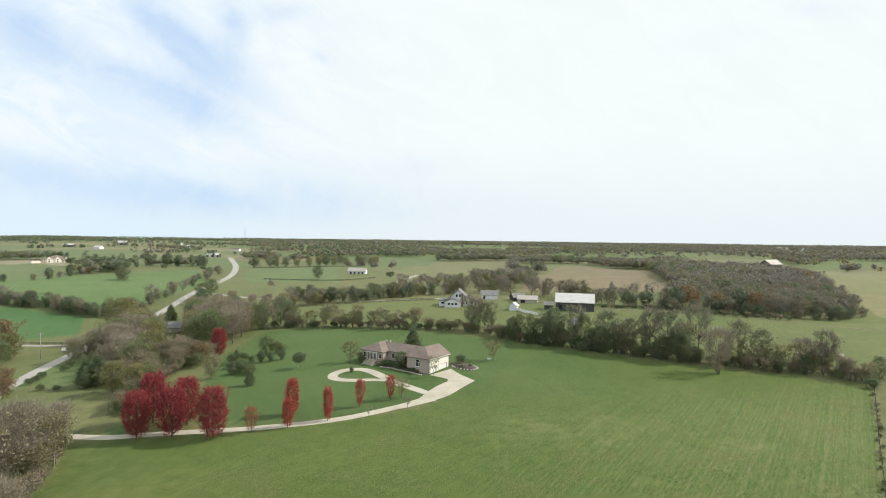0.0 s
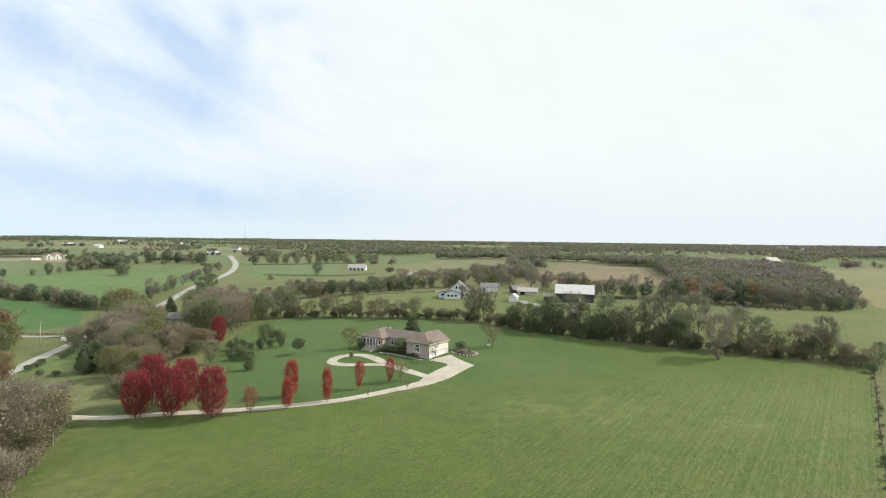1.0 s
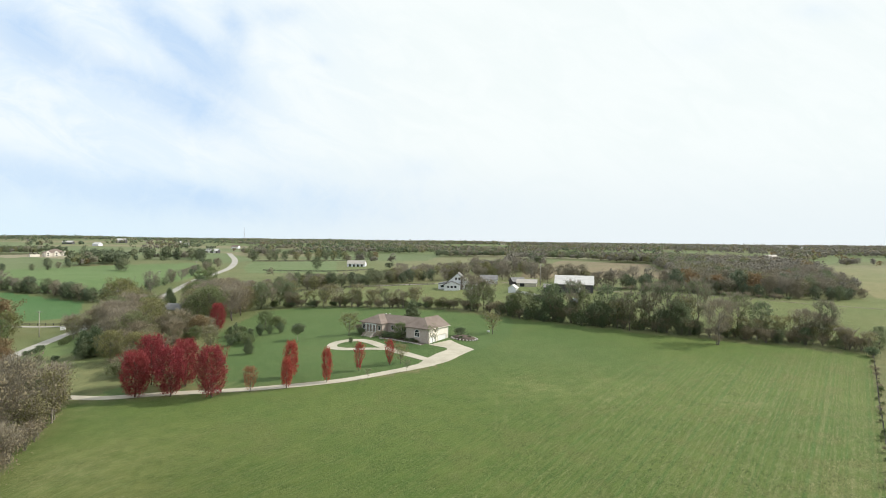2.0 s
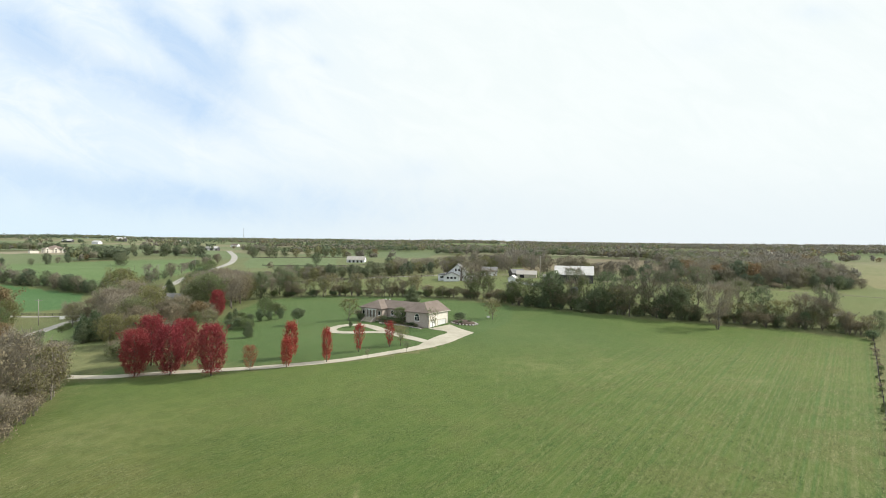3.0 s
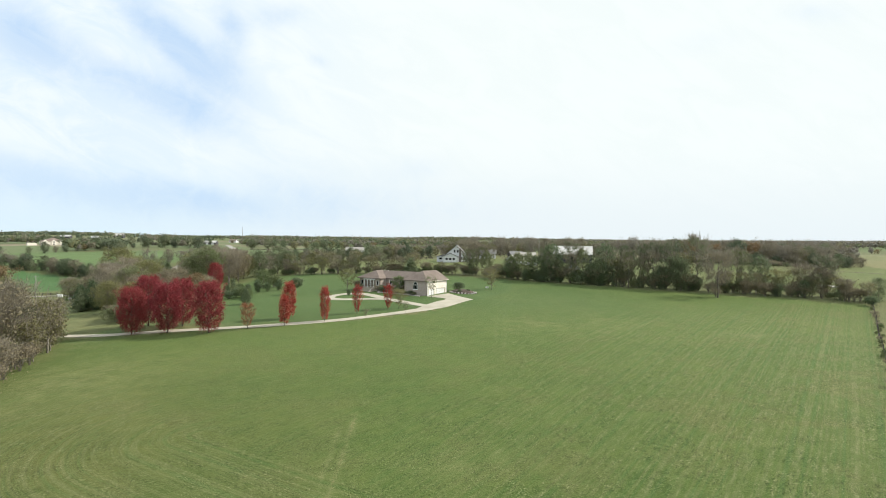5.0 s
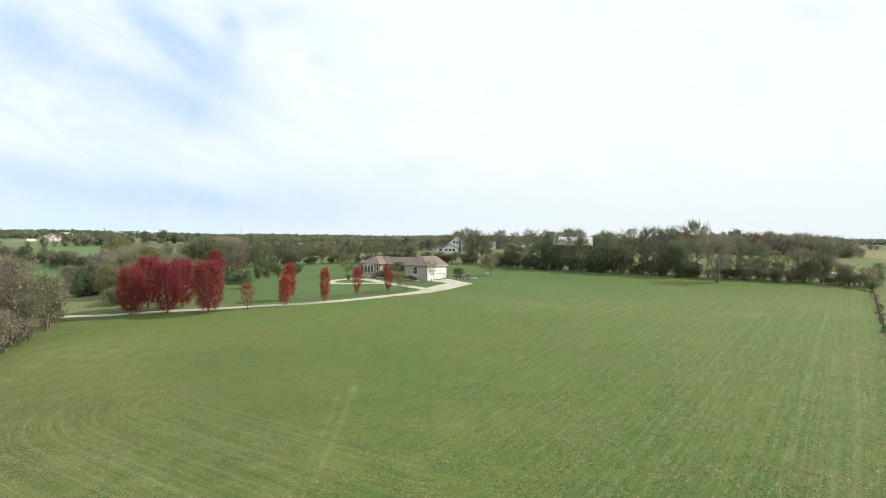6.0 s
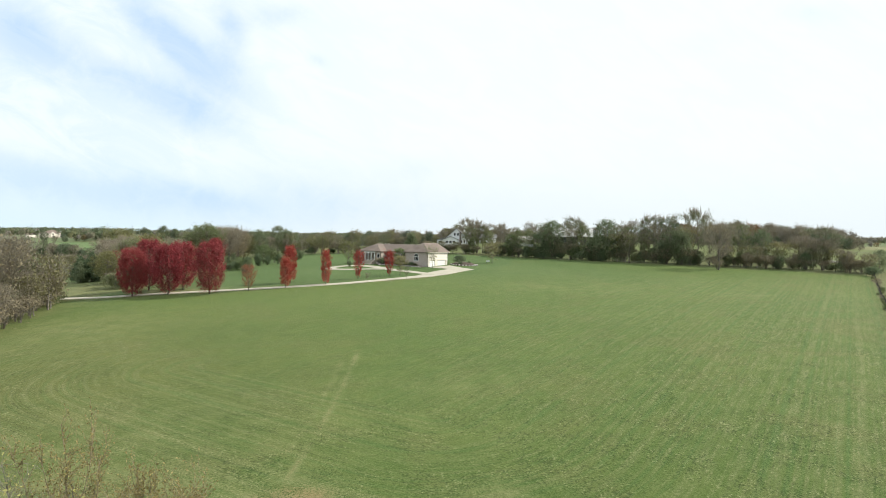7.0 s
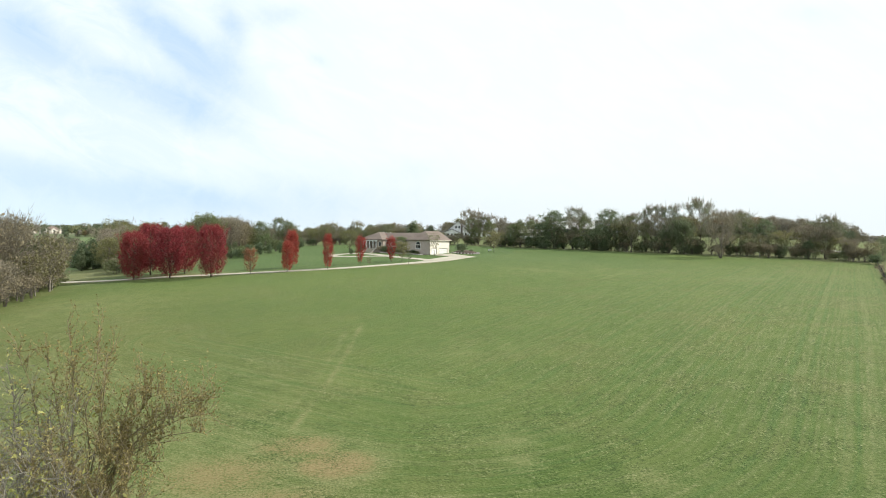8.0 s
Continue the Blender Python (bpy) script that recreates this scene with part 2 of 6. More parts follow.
def siding_material(name, dark, light, course=0.18):
    """Lapped boards: a shallow saw-tooth of relief up the wall."""
    mat, n = material(name)
    co = n.node("ShaderNodeTexCoord").outputs["Object"]
    z = n.node("ShaderNodeSeparateXYZ", {0: co}).outputs[2]
    lap = n.math("FRACT", n.math("DIVIDE", z, course))
    f = n.math("ADD", n.math("MULTIPLY", n.noise(co, 0.8, 3.0), 0.6), n.math("MULTIPLY", n.noise(co, 9.0, 2.0), 0.4))
    finish(n, n.mix(n.ramp(f, 0.3, 0.7), rgb(*dark), rgb(*light)), 0.65, lap, 0.5, 0.02)
    return mat


def brick_material(name, dark, light, mortar):
    mat, n = material(name)
    co = n.node("ShaderNodeTexCoord").outputs["Object"]
    p = n.node("ShaderNodeSeparateXYZ", {0: co})
    flat = n.node("ShaderNodeCombineXYZ", {0: n.math("ADD", p.outputs[0], p.outputs[1]), 1: p.outputs[2], 2: 0.0}).outputs[0]
    b = n.node("ShaderNodeTexBrick", {"Vector": flat, "Color1": rgb(*dark), "Color2": rgb(*light), "Mortar": rgb(*mortar), "Scale": 1.0, "Mortar Size": 0.008, "Brick Width": 0.21, "Row Height": 0.075})
    col = n.mix(n.ramp(n.noise(co, 0.6, 4.0), 0.3, 0.7, 0.0, 0.35), b.outputs["Color"], rgb(*light))
    finish(n, col, 0.85, b.outputs["Fac"], -0.3, 0.01)
    return mat


def glass_material():
    mat, n = material("window_glass")
    # opaque near-black panes: the dim rooms behind are put into the colour
    n.node("ShaderNodeOutputMaterial", {"Surface": n.node("ShaderNodeBsdfPrincipled", {"Base Color": rgb(0.02, 0.025, 0.03), "Roughness": 0.06, "Specular IOR Level": 0.6}).outputs[0]})
    return mat


GRASS = grass_material()
CONCRETE = surface("concrete", (0.34, 0.31, 0.245), (0.48, 0.44, 0.355), 0.25, 3.0, 0.85)
GRAVEL = surface("pale_gravel", (0.26, 0.24, 0.21), (0.40, 0.37, 0.33), 0.4, 5.0, 0.9, 0.5, 0.03)
ASPHALT = surface("worn_asphalt", (0.30, 0.285, 0.25), (0.44, 0.42, 0.37), 0.15, 4.0, 0.85)
PAINT_WHITE = surface("white_paint", (0.70, 0.70, 0.68), (0.82, 0.82, 0.80), 0.7, 8.0, 0.55, 0.1)
SIDING_CREAM = siding_material("cream_siding", (0.72, 0.67, 0.58), (0.80, 0.76, 0.68))
SIDING_WHITE = siding_material("white_siding", (0.70, 0.71, 0.73), (0.82, 0.83, 0.84))
SIDING_TAN = siding_material("tan_siding", (0.46, 0.42, 0.33), (0.56, 0.52, 0.42))
BRICK_TAN = brick_material("tan_brick", (0.36, 0.29, 0.25), (0.46, 0.39, 0.34), (0.46, 0.43, 0.39))
BRICK_DARK = brick_material("dark_brick", (0.10, 0.085, 0.08), (0.17, 0.14, 0.125), (0.22, 0.2, 0.19))
ROOF_TAN = shingle_material("brown_shingles", (0.17, 0.135, 0.115), (0.25, 0.205, 0.175))
ROOF_DULL = surface("dull_roof_metal", (0.30, 0.28, 0.25), (0.44, 0.41, 0.37), 0.3, 3.0, 0.6, 0.2, 0.01, 0.1, 0.3, (1, 4, 1))
ROOF_GREY = shingle_material("grey_shingles", (0.16, 0.16, 0.16), (0.26, 0.255, 0.25))
ROOF_METAL = surface("pale_roof_metal", (0.44, 0.43, 0.41), (0.64, 0.625, 0.60), 0.3, 3.0, 0.5, 0.2, 0.01, 0.15, 0.4, (1, 4, 1))
BARN_WOOD = surface("dark_barn_boards", (0.055, 0.055, 0.06), (0.12, 0.115, 0.115), 0.6, 5.0, 0.9, 0.4, 0.02, stretch=(4, 4, 0.4))
FENCE_WOOD = surface("dark_fence_wood", (0.05, 0.045, 0.04), (0.11, 0.10, 0.09), 1.0, 8.0, 0.9)
POLE_WOOD = surface("grey_pole_wood", (0.26, 0.24, 0.21), (0.40, 0.37, 0.33), 1.0, 8.0, 0.9, stretch=(4, 4, 0.5))
BARK = surface("grey_bark", (0.12, 0.105, 0.09), (0.23, 0.205, 0.175), 1.0, 9.0, 0.95, 0.6, 0.03, stretch=(1, 1, 0.35))
BARK_PALE = surface("pale_bark", (0.26, 0.23, 0.20), (0.44, 0.40, 0.36), 1.2, 9.0, 0.95, 0.5, 0.03, stretch=(1, 1, 0.35))
TRACK = surface("earth_track", (0.15, 0.135, 0.09), (0.24, 0.215, 0.15), 0.4, 5.0, 0.95, 0.5, 0.03)
MULCH = surface("dark_mulch", (0.06, 0.045, 0.035), (0.13, 0.10, 0.08), 1.5, 12.0, 0.95, 0.8, 0.05)
STONE = surface("grey_limestone", (0.30, 0.28, 0.25), (0.48, 0.45, 0.41), 1.2, 9.0, 0.9, 0.6, 0.04)
STEEL = surface("galvanised_steel", (0.35, 0.36, 0.37), (0.5, 0.51, 0.52), 1.0, 10.0, 0.45, 0.1, 0.01, 0.6)
# near-black: the shade inside rooms and open doorways, put into the colour
DARK = surface("dark_interior", (0.02, 0.02, 0.02), (0.04, 0.04, 0.04), 1.0, 5.0, 0.9)
GLASS = glass_material()
LEAF_GREEN = leafy("green_leaves", ((0.125, 0.168, 0.074), (0.215, 0.264, 0.121), (0.246, 0.258, 0.137)), 0.55)
LEAF_DARK = leafy("dark_green_leaves", ((0.111, 0.153, 0.085), (0.19, 0.243, 0.133), (0.213, 0.246, 0.14)), 0.55)
LEAF_OLIVE = leafy("yellowing_leaves", ((0.168, 0.181, 0.074), (0.263, 0.267, 0.112), (0.28, 0.26, 0.121)), 0.5)
LEAF_BROWN = leafy("brown_leaves", ((0.228, 0.191, 0.125), (0.345, 0.292, 0.193), (0.292, 0.26, 0.164)), 0.45)
LEAF_ORANGE = leafy("orange_leaves", ((0.185, 0.120, 0.064), (0.265, 0.180, 0.098), (0.240, 0.190, 0.104)), 0.4)
LEAF_RED = leafy("deep_red_leaves", ((0.150, 0.034, 0.040), (0.450, 0.080, 0.092), (0.330, 0.074, 0.070)), 0.45)
LEAF_SCARLET = leafy("scarlet_leaves", ((0.270, 0.044, 0.040), (0.500, 0.098, 0.080), (0.410, 0.092, 0.066)), 0.42)
LEAF_RUST = leafy("rusty_leaves", ((0.260, 0.105, 0.062), (0.400, 0.180, 0.095), (0.330, 0.190, 0.095)), 0.42)
TWIG = leafy("grey_brown_twigs", ((0.205, 0.179, 0.138), (0.329, 0.289, 0.225), (0.275, 0.248, 0.192)), 0.25, 0.9)
LEAF_PALE = leafy("pale_olive_leaves", ((0.191, 0.185, 0.09), (0.297, 0.281, 0.138), (0.265, 0.244, 0.138)), 0.45)
LEAF_DULL = leafy("dull_olive_leaves", ((0.186, 0.187, 0.093), (0.298, 0.288, 0.149), (0.273, 0.275, 0.137)), 0.5)
# far foliage: autumn tones made greyer, with some distance haze put into the colour
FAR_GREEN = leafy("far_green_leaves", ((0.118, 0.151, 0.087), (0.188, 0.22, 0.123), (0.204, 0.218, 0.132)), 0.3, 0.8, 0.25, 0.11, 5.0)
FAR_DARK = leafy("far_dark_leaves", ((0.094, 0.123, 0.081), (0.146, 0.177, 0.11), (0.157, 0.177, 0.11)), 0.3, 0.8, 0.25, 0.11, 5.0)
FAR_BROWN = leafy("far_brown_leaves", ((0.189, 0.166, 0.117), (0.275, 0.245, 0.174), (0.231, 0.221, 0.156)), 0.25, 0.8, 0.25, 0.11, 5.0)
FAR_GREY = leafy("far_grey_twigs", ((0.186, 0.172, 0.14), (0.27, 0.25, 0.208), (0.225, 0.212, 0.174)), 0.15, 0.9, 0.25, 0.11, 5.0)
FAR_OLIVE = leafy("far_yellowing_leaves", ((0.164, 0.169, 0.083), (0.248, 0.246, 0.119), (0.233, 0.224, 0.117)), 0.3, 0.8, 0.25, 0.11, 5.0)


# ---- building blocks ----
class Geo:
    """Gathers vertices and faces for one mesh."""

    def __init__(self):
        self.v, self.f = [], []

    def add(self, verts, faces):
        k = len(self.v)
        self.v.extend(tuple(p) for p in verts)
        self.f.extend(tuple(i + k for i in face) for face in faces)
        return self

    def box(self, x0, y0, z0, x1, y1, z1, m=None):
        p = [(x, y, z) for z in (z0, z1) for x, y in ((x0, y0), (x1, y0), (x1, y1), (x0, y1))]
        if m is not None:
            p = [m @ Vector(q) for q in p]
        return self.add(p, [(3, 2, 1, 0), (4, 5, 6, 7), (0, 1, 5, 4), (1, 2, 6, 5), (2, 3, 7, 6), (3, 0, 4, 7)])

    def tube(self, pts, radii, n=6, cap=True):
        """A tapered tube along points."""
        pts = [Vector(p) for p in pts]
        k = len(self.v)
        for i, (p, r) in enumerate(zip(pts, radii)):
            d = (pts[min(i + 1, len(pts) - 1)] - pts[max(i - 1, 0)]).normalized()
            a = d.orthogonal().normalized() if abs(d.z) < 0.95 else Vector((1, 0, 0))
            a = (a - d * a.dot(d)).normalized()
            b = d.cross(a)
            for j in range(n):
                c, s = math.cos(2 * math.pi * j / n), math.sin(2 * math.pi * j / n)
                self.v.append(tuple(p + (a * c + b * s) * r))
        for i in range(len(pts) - 1):
            for j in range(n):
                self.f.append((k + i * n + j, k + i * n + (j + 1) % n, k + (i + 1) * n + (j + 1) % n, k + (i + 1) * n + j))
        if cap:
            self.f.append(tuple(k + (len(pts) - 1) * n + j for j in range(n)))
            self.f.append(tuple(k + j for j in reversed(range(n))))
        return self

    def prism(self, outline, y0, y1):
        """An outline in x and z, drawn from y0 to y1."""
        n = len(outline)
        self.add([(x, y0, z) for x, z in outline] + [(x, y1, z) for x, z in outline],
                 [tuple(range(n)), tuple(range(2 * n - 1, n - 1, -1))] + [((i + 1) % n, i, n + i, n + (i + 1) % n) for i in range(n)])
        return self

    def mesh(self, name, *mats, smooth=False):
        me = bpy.data.meshes.new(name)
        me.from_pydata(self.v, [], self.f)
        for mat in mats:
            me.materials.append(mat)
        if smooth:
            me.shade_smooth()
        me.update()
        return me


def thing(name, at, turn=0.0, label="", category="", group="", kind="", scale=1.0):
    ob = new(name)
    ob.empty_display_size = 0.5
    ob.matrix_basis = pose(*at, 0, 0, turn) @ Matrix.Scale(scale, 4)
    return tagged(ob, label, category, group, kind)


def part(name, geo, mat, parent, label="", smooth=False):
    ob = new(name, geo.mesh(name, mat, smooth=smooth) if isinstance(geo, Geo) else geo)
    ob.parent = parent
    return tagged(ob, label)


def piece(name, geo, mat, label="", category="", kind="", smooth=False, group=""):
    ob = new(name, geo.mesh(name, mat, smooth=smooth))
    return tagged(ob, label, category, group, kind)


# ---- ground ----
def tone(r, g, b):
    return np.array((r, g, b))


HAYFIELD = [(-81, 95), (-81.8, 124.2), (-50.0, 125.0), (-23.4, 129.6), (-4.0, 138.2), (10.0, 157.8), (22.1, 177.0), (26.2, 207.9), (62, 186), (122, 160), (70, 86), (20, 16), (-30, -40), (-90, 20)]
LAWN = [(-80.7, 125.9), (-50.0, 125.9), (-23.4, 131.7), (-3.0, 141.4), (10.0, 157.8), (22.1, 177.0), (26.2, 207.9), (0, 226), (-55, 240), (-74, 236), (-76.2, 190.4), (-67.2, 158.4), (-74.6, 138.7)]
FIELDS = (
    (LAWN, tone(0.060, 0.103, 0.034)),
    ([(-255, 330), (-204, 322), (-182, 283), (-201, 262), (-280, 270)], tone(0.052, 0.122, 0.046)),
    ([(-330, 345), (-262, 340), (-221, 338), (-190, 352), (-186, 410), (-195, 470), (-240, 560), (-257, 590), (-293, 560), (-345, 470), (-400, 430)], tone(0.092, 0.150, 0.055)),
    ([(-163, 474), (-85, 463), (-105, 560), (-129, 700), (-215, 640), (-190, 540)], tone(0.104, 0.142, 0.064)),
    ([(-78, 250), (0, 236), (60, 204), (122, 176), (240, 120), (330, 200), (203, 268), (150, 236), (75, 270), (30, 300), (0, 316), (-80, 306)], tone(0.114, 0.130, 0.053)),
    ([(-30, 400), (3, 420), (60, 560), (75, 640), (110, 900), (-20, 860), (-60, 620), (-40, 480)], tone(0.155, 0.142, 0.075)),
    ([(48, 355), (146, 368), (180, 450), (227, 619), (156, 740), (66, 446)], tone(0.185, 0.132, 0.094)),
    ([(330, 690), (340, 580), (310, 484), (270, 380), (203, 262), (260, 210), (420, 300), (520, 640), (420, 740)], tone(0.180, 0.165, 0.085)),
    ([(-150, 181), (-143, 176), (-112, 176), (-120, 200), (-136, 212)], tone(0.095, 0.138, 0.052)),
    ([(-520, 640), (-440, 600), (-395, 605), (-392, 650), (-470, 715), (-540, 690)], tone(0.255, 0.200, 0.150)),
    ([(-460, 470), (-345, 440), (-335, 560), (-470, 640)], tone(0.105, 0.135, 0.062)),
    ([(-300, 640), (-235, 600), (-215, 660), (-330, 860), (-460, 820)], tone(0.100, 0.135, 0.060)),
    ([(-210, 760), (-20, 740), (0, 1000), (-180, 1000)], tone(0.098, 0.130, 0.060)),
    ([(400, 720), (370, 880), (430, 1030), (570, 990), (500, 760), (450, 720)], tone(0.165, 0.155, 0.085)),
    ([(-560, 660), (-500, 600), (-400, 560), (-345, 430), (-420, 420), (-620, 560), (-640, 640)], tone(0.110, 0.138, 0.066)),
    ([(-620, 760), (-470, 720), (-380, 700), (-340, 820), (-480, 860), (-620, 860)], tone(0.112, 0.138, 0.068)),
    ([(-1000, 1040), (-760, 1000), (-760, 1180), (-1000, 1260)], tone(0.115, 0.145, 0.070)),
    ([(-700, 800), (-520, 760), (-480, 960), (-680, 1040)], tone(0.105, 0.135, 0.064)),
    ([(-420, 940), (-250, 960), (-260, 1150), (-470, 1120)], tone(0.110, 0.135, 0.066)),
    ([(120, 900), (330, 860), (380, 1060), (140, 1120)], tone(0.150, 0.138, 0.080)),
)


def build_ground():
    angles = np.concatenate([np.arange(-46, 46, 0.16), np.arange(46, 314, 4.0)])
    radii = np.concatenate([[0.0], 4 * 1.017 ** np.arange(0, int(math.log(4900 / 4) / math.log(1.017)) + 1)])
    a, r = np.meshgrid(np.radians(angles), radii)
    x, y = (r * np.sin(a)).ravel(), (r * np.cos(a)).ravel()
    z = land(x, y)
    nr, na = r.shape
    i, j = np.meshgrid(np.arange(nr - 1), np.arange(na), indexing="ij")
    i, j = i.ravel(), j.ravel()
    k = (j + 1) % na
    quads = np.stack([i * na + j, (i + 1) * na + j, (i + 1) * na + k, i * na + k], -1)
    me = bpy.data.meshes.new("ground")
    me.from_pydata(np.stack([x, y, z], -1).tolist(), [], quads[:, ::-1].tolist())
    me.shade_smooth()
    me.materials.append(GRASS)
    # rough grass and far farmland, then the fields one by one
    d = np.hypot(x, y)
    wave = np.sin(x / 61 + 1.3 * np.sin(y / 83)) * np.sin(y / 71 + 0.8 * np.sin(x / 57))
    tint = tone(0.105, 0.120, 0.052)[None] + (wave * 0.5 + 0.5)[:, None] * (tone(0.135, 0.125, 0.062) - tone(0.105, 0.120, 0.052))[None]
    far = np.sin(x / 140 + 2 * np.sin(y / 310)) * np.sin(y / 95 + 1.5 * np.sin(x / 260))
    away = np.clip((d - 600) / 300, 0, 1)[:, None]
    tint = tint * (1 - away) + away * np.where((far > 0.15)[:, None], tone(0.115, 0.150, 0.062), np.where((far < -0.35)[:, None], tone(0.185, 0.150, 0.090), tint))
    for poly, color in FIELDS:
        tint[inside(poly, x, y)] = color
    # distance haze put into the colour: far tints drawn towards grey
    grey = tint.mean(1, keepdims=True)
    haze_fade = 0.22 * np.clip((d - 300) / 500, 0, 1)[:, None]
    tint = tint * (1 - haze_fade) + grey * haze_fade
    mown = inside(HAYFIELD, x, y)
    tint[mown] = tone(0.075, 0.112, 0.026)
    # fresh green along the driveway and below the house
    fresh = (mown * np.clip((x + 34) / 24, 0, 1) * np.clip((y - 124 - 0.10 * np.abs(x - 10)) / 26, 0, 1) * np.clip((75 - x) / 35, 0, 1))[:, None]
    tint = tint * (1 - fresh) + tone(0.066, 0.104, 0.031) * fresh
    # the low near end is a duller olive
    low = (mown * np.clip((-5 - x) / 40, 0, 1) * np.clip((115 - y) / 50, 0, 1))[:, None]
    tint = tint * (1 - low) + tone(0.078, 0.087, 0.022) * low
    # mowing rounds: straight along the fence, turning about the near end of a spine
    ax, ay, ux, uy, length = -34.0, 64.0, 0.59, 0.807, 220.0
    s = np.clip((x - ax) * ux + (y - ay) * uy, 0, length)
    phase = np.hypot(x - ax - s * ux, y - ay - s * uy)
    # the outer rounds run round a three-cornered middle piece, turning at its corners
    piece3 = [(-29.0, 69.0), (0.0, 51.2), (0.59 * 220, 51.2 + 0.807 * 220)]
    out = np.full(len(x), 1e9)
    for (px, py), (qx, qy) in zip(piece3, piece3[1:] + piece3[:1]):
        run = math.hypot(qx - px, qy - py)
        ex, ey = (qx - px) / run, (qy - py) / run
        along = np.clip((x - px) * ex + (y - py) * ey, 0, run)
        out = np.minimum(out, np.hypot(x - px - along * ex, y - py - along * ey))
    outer = ~inside(piece3, x, y)
    phase = np.where(outer, out + 300, phase)
    strength = mown * np.clip(0.35 + 0.65 * ((x - 12) * 0.8 - (y - 110) * 0.25) / 45, 0.28, 1.0)
    strength = np.where(outer & (x * 0.59 + (y - 51.2) * 0.807 < 0), 0.52 * mown, strength) * np.clip((150 + 0.25 * x - y) / 30, 0.12, 1)
    worn = np.zeros(len(x))
    for line, wide, k in (([(-10.6, 74), (-10.2, 58), (-10.3, 48), (-10.6, 39)], 0.45, 0.62), ([(-11.9, 70), (-11.5, 56), (-11.6, 47), (-11.9, 40)], 0.35, 0.5), ([(12.0, 136), (12.2, 120), (10.4, 105)], 0.4, 0.3), ([(13.8, 136), (14.0, 120), (12.2, 105)], 0.4, 0.3), ([(31, 116), (46, 133), (61, 150)], 0.5, 0.5), ([(29.6, 122.3), (41, 135), (51.7, 147.2)], 0.5, 0.5), ([(30.4, 131.5), (43.2, 143.7)], 0.5, 0.45), ([(36.5, 116.7), (53, 135.1)], 0.5, 0.5), ([(33.5, 116), (48, 132)], 0.45, 0.45), ([(32.2, 114), (37.8, 121.1)], 0.7, 0.55), ([(70.1, 96.4), (92.1, 129)], 0.4, 0.3), ([(66.5, 98.4), (87, 125.3)], 0.4, 0.35), ([(60, 85), (42.5, 60), (30.1, 42.9), (22.2, 32.1), (15, 22)], 0.4, 0.42), ([(64, 87), (44.9, 60), (32.5, 43.9), (21.8, 29.5), (17, 22)], 0.35, 0.42)):
        for px, py in spline(line, 0.4):
            worn = np.maximum(worn, k * np.exp(-((x - px) ** 2 + (y - py) ** 2) / wide ** 2))
    for px, py, rx, ry, k in ((-6.5, 34.2, 3.4, 2.6, 1.0), (-9.5, 37, 4.4, 3.0, 0.85), (-13, 33, 7, 5, 0.75), (-9, 30, 7, 3, 0.7), (12, 31, 2.5, 1.6, 0.5), (4.5, 37, 2, 1.2, 0.5), (4.5, 34, 1.6, 1.0, 0.55),  (-24, 38, 16, 7, 0.5), (-60, 129.5, 16, 4.5, 0.75), (-66, 133, 9, 4, 0.7), (-86, 140, 11, 13, 0.5), (-98, 152, 13, 10, 0.42), (-11, 27, 7, 6, 0.75), (64, 118, 5, 2.5, 0.7), (-60, 92, 16, 12, 0.3), (2, 60, 7, 4, 0.25), (-79, 112, 7, 22, 0.45), (22, 126, 16, 9, 0.3), (-28, 46, 22, 12, 0.3), (4, 38, 5, 2, 0.3)):
        worn = np.maximum(worn, k * np.exp(-((x - px) / rx) ** 2 - ((y - py) / ry) ** 2))
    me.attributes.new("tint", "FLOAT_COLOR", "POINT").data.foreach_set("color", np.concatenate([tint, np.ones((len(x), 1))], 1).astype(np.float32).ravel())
    for key, value in (("phase", phase), ("mown", strength), ("worn", worn)):
        me.attributes.new(key, "FLOAT", "POINT").data.foreach_set("value", value.astype(np.float32))
    tagged(new("ground", me), "rolling green farmland with a mown hay field and lawns", "ground", kind="structure")


build_ground()


# ---- roads and drives ----
def ribbon(name, pts, mat, label, category, lift=0.06, step=1.5, across=4):
    """A paved strip laid over the land; each point has x, y and a width. Its edges go down into the ground."""
    line = spline(pts, step)
    g = Geo()
    way2 = np.gradient(line[:, :2], axis=0)
    way2 /= np.linalg.norm(way2, axis=1)[:, None]
    side = np.stack([way2[:, 1], -way2[:, 0]], -1)
    n = across + 3
    for p, s in zip(line, side):
        edge = [(-0.5, -0.3)] + [(k / across - 0.5, 0.0) for k in range(across + 1)] + [(0.5, -0.3)]
        for k, drop in edge:
            q = p[:2] + s * k * p[2]
            g.v.append((q[0], q[1], float(land(*q)) + lift + drop))
    for i in range(len(line) - 1):
        for j in range(n - 1):
            g.f.append((i * n + j, i * n + j + 1, (i + 1) * n + j + 1, (i + 1) * n + j))
    return piece(name, g, mat, label, category, "structure")


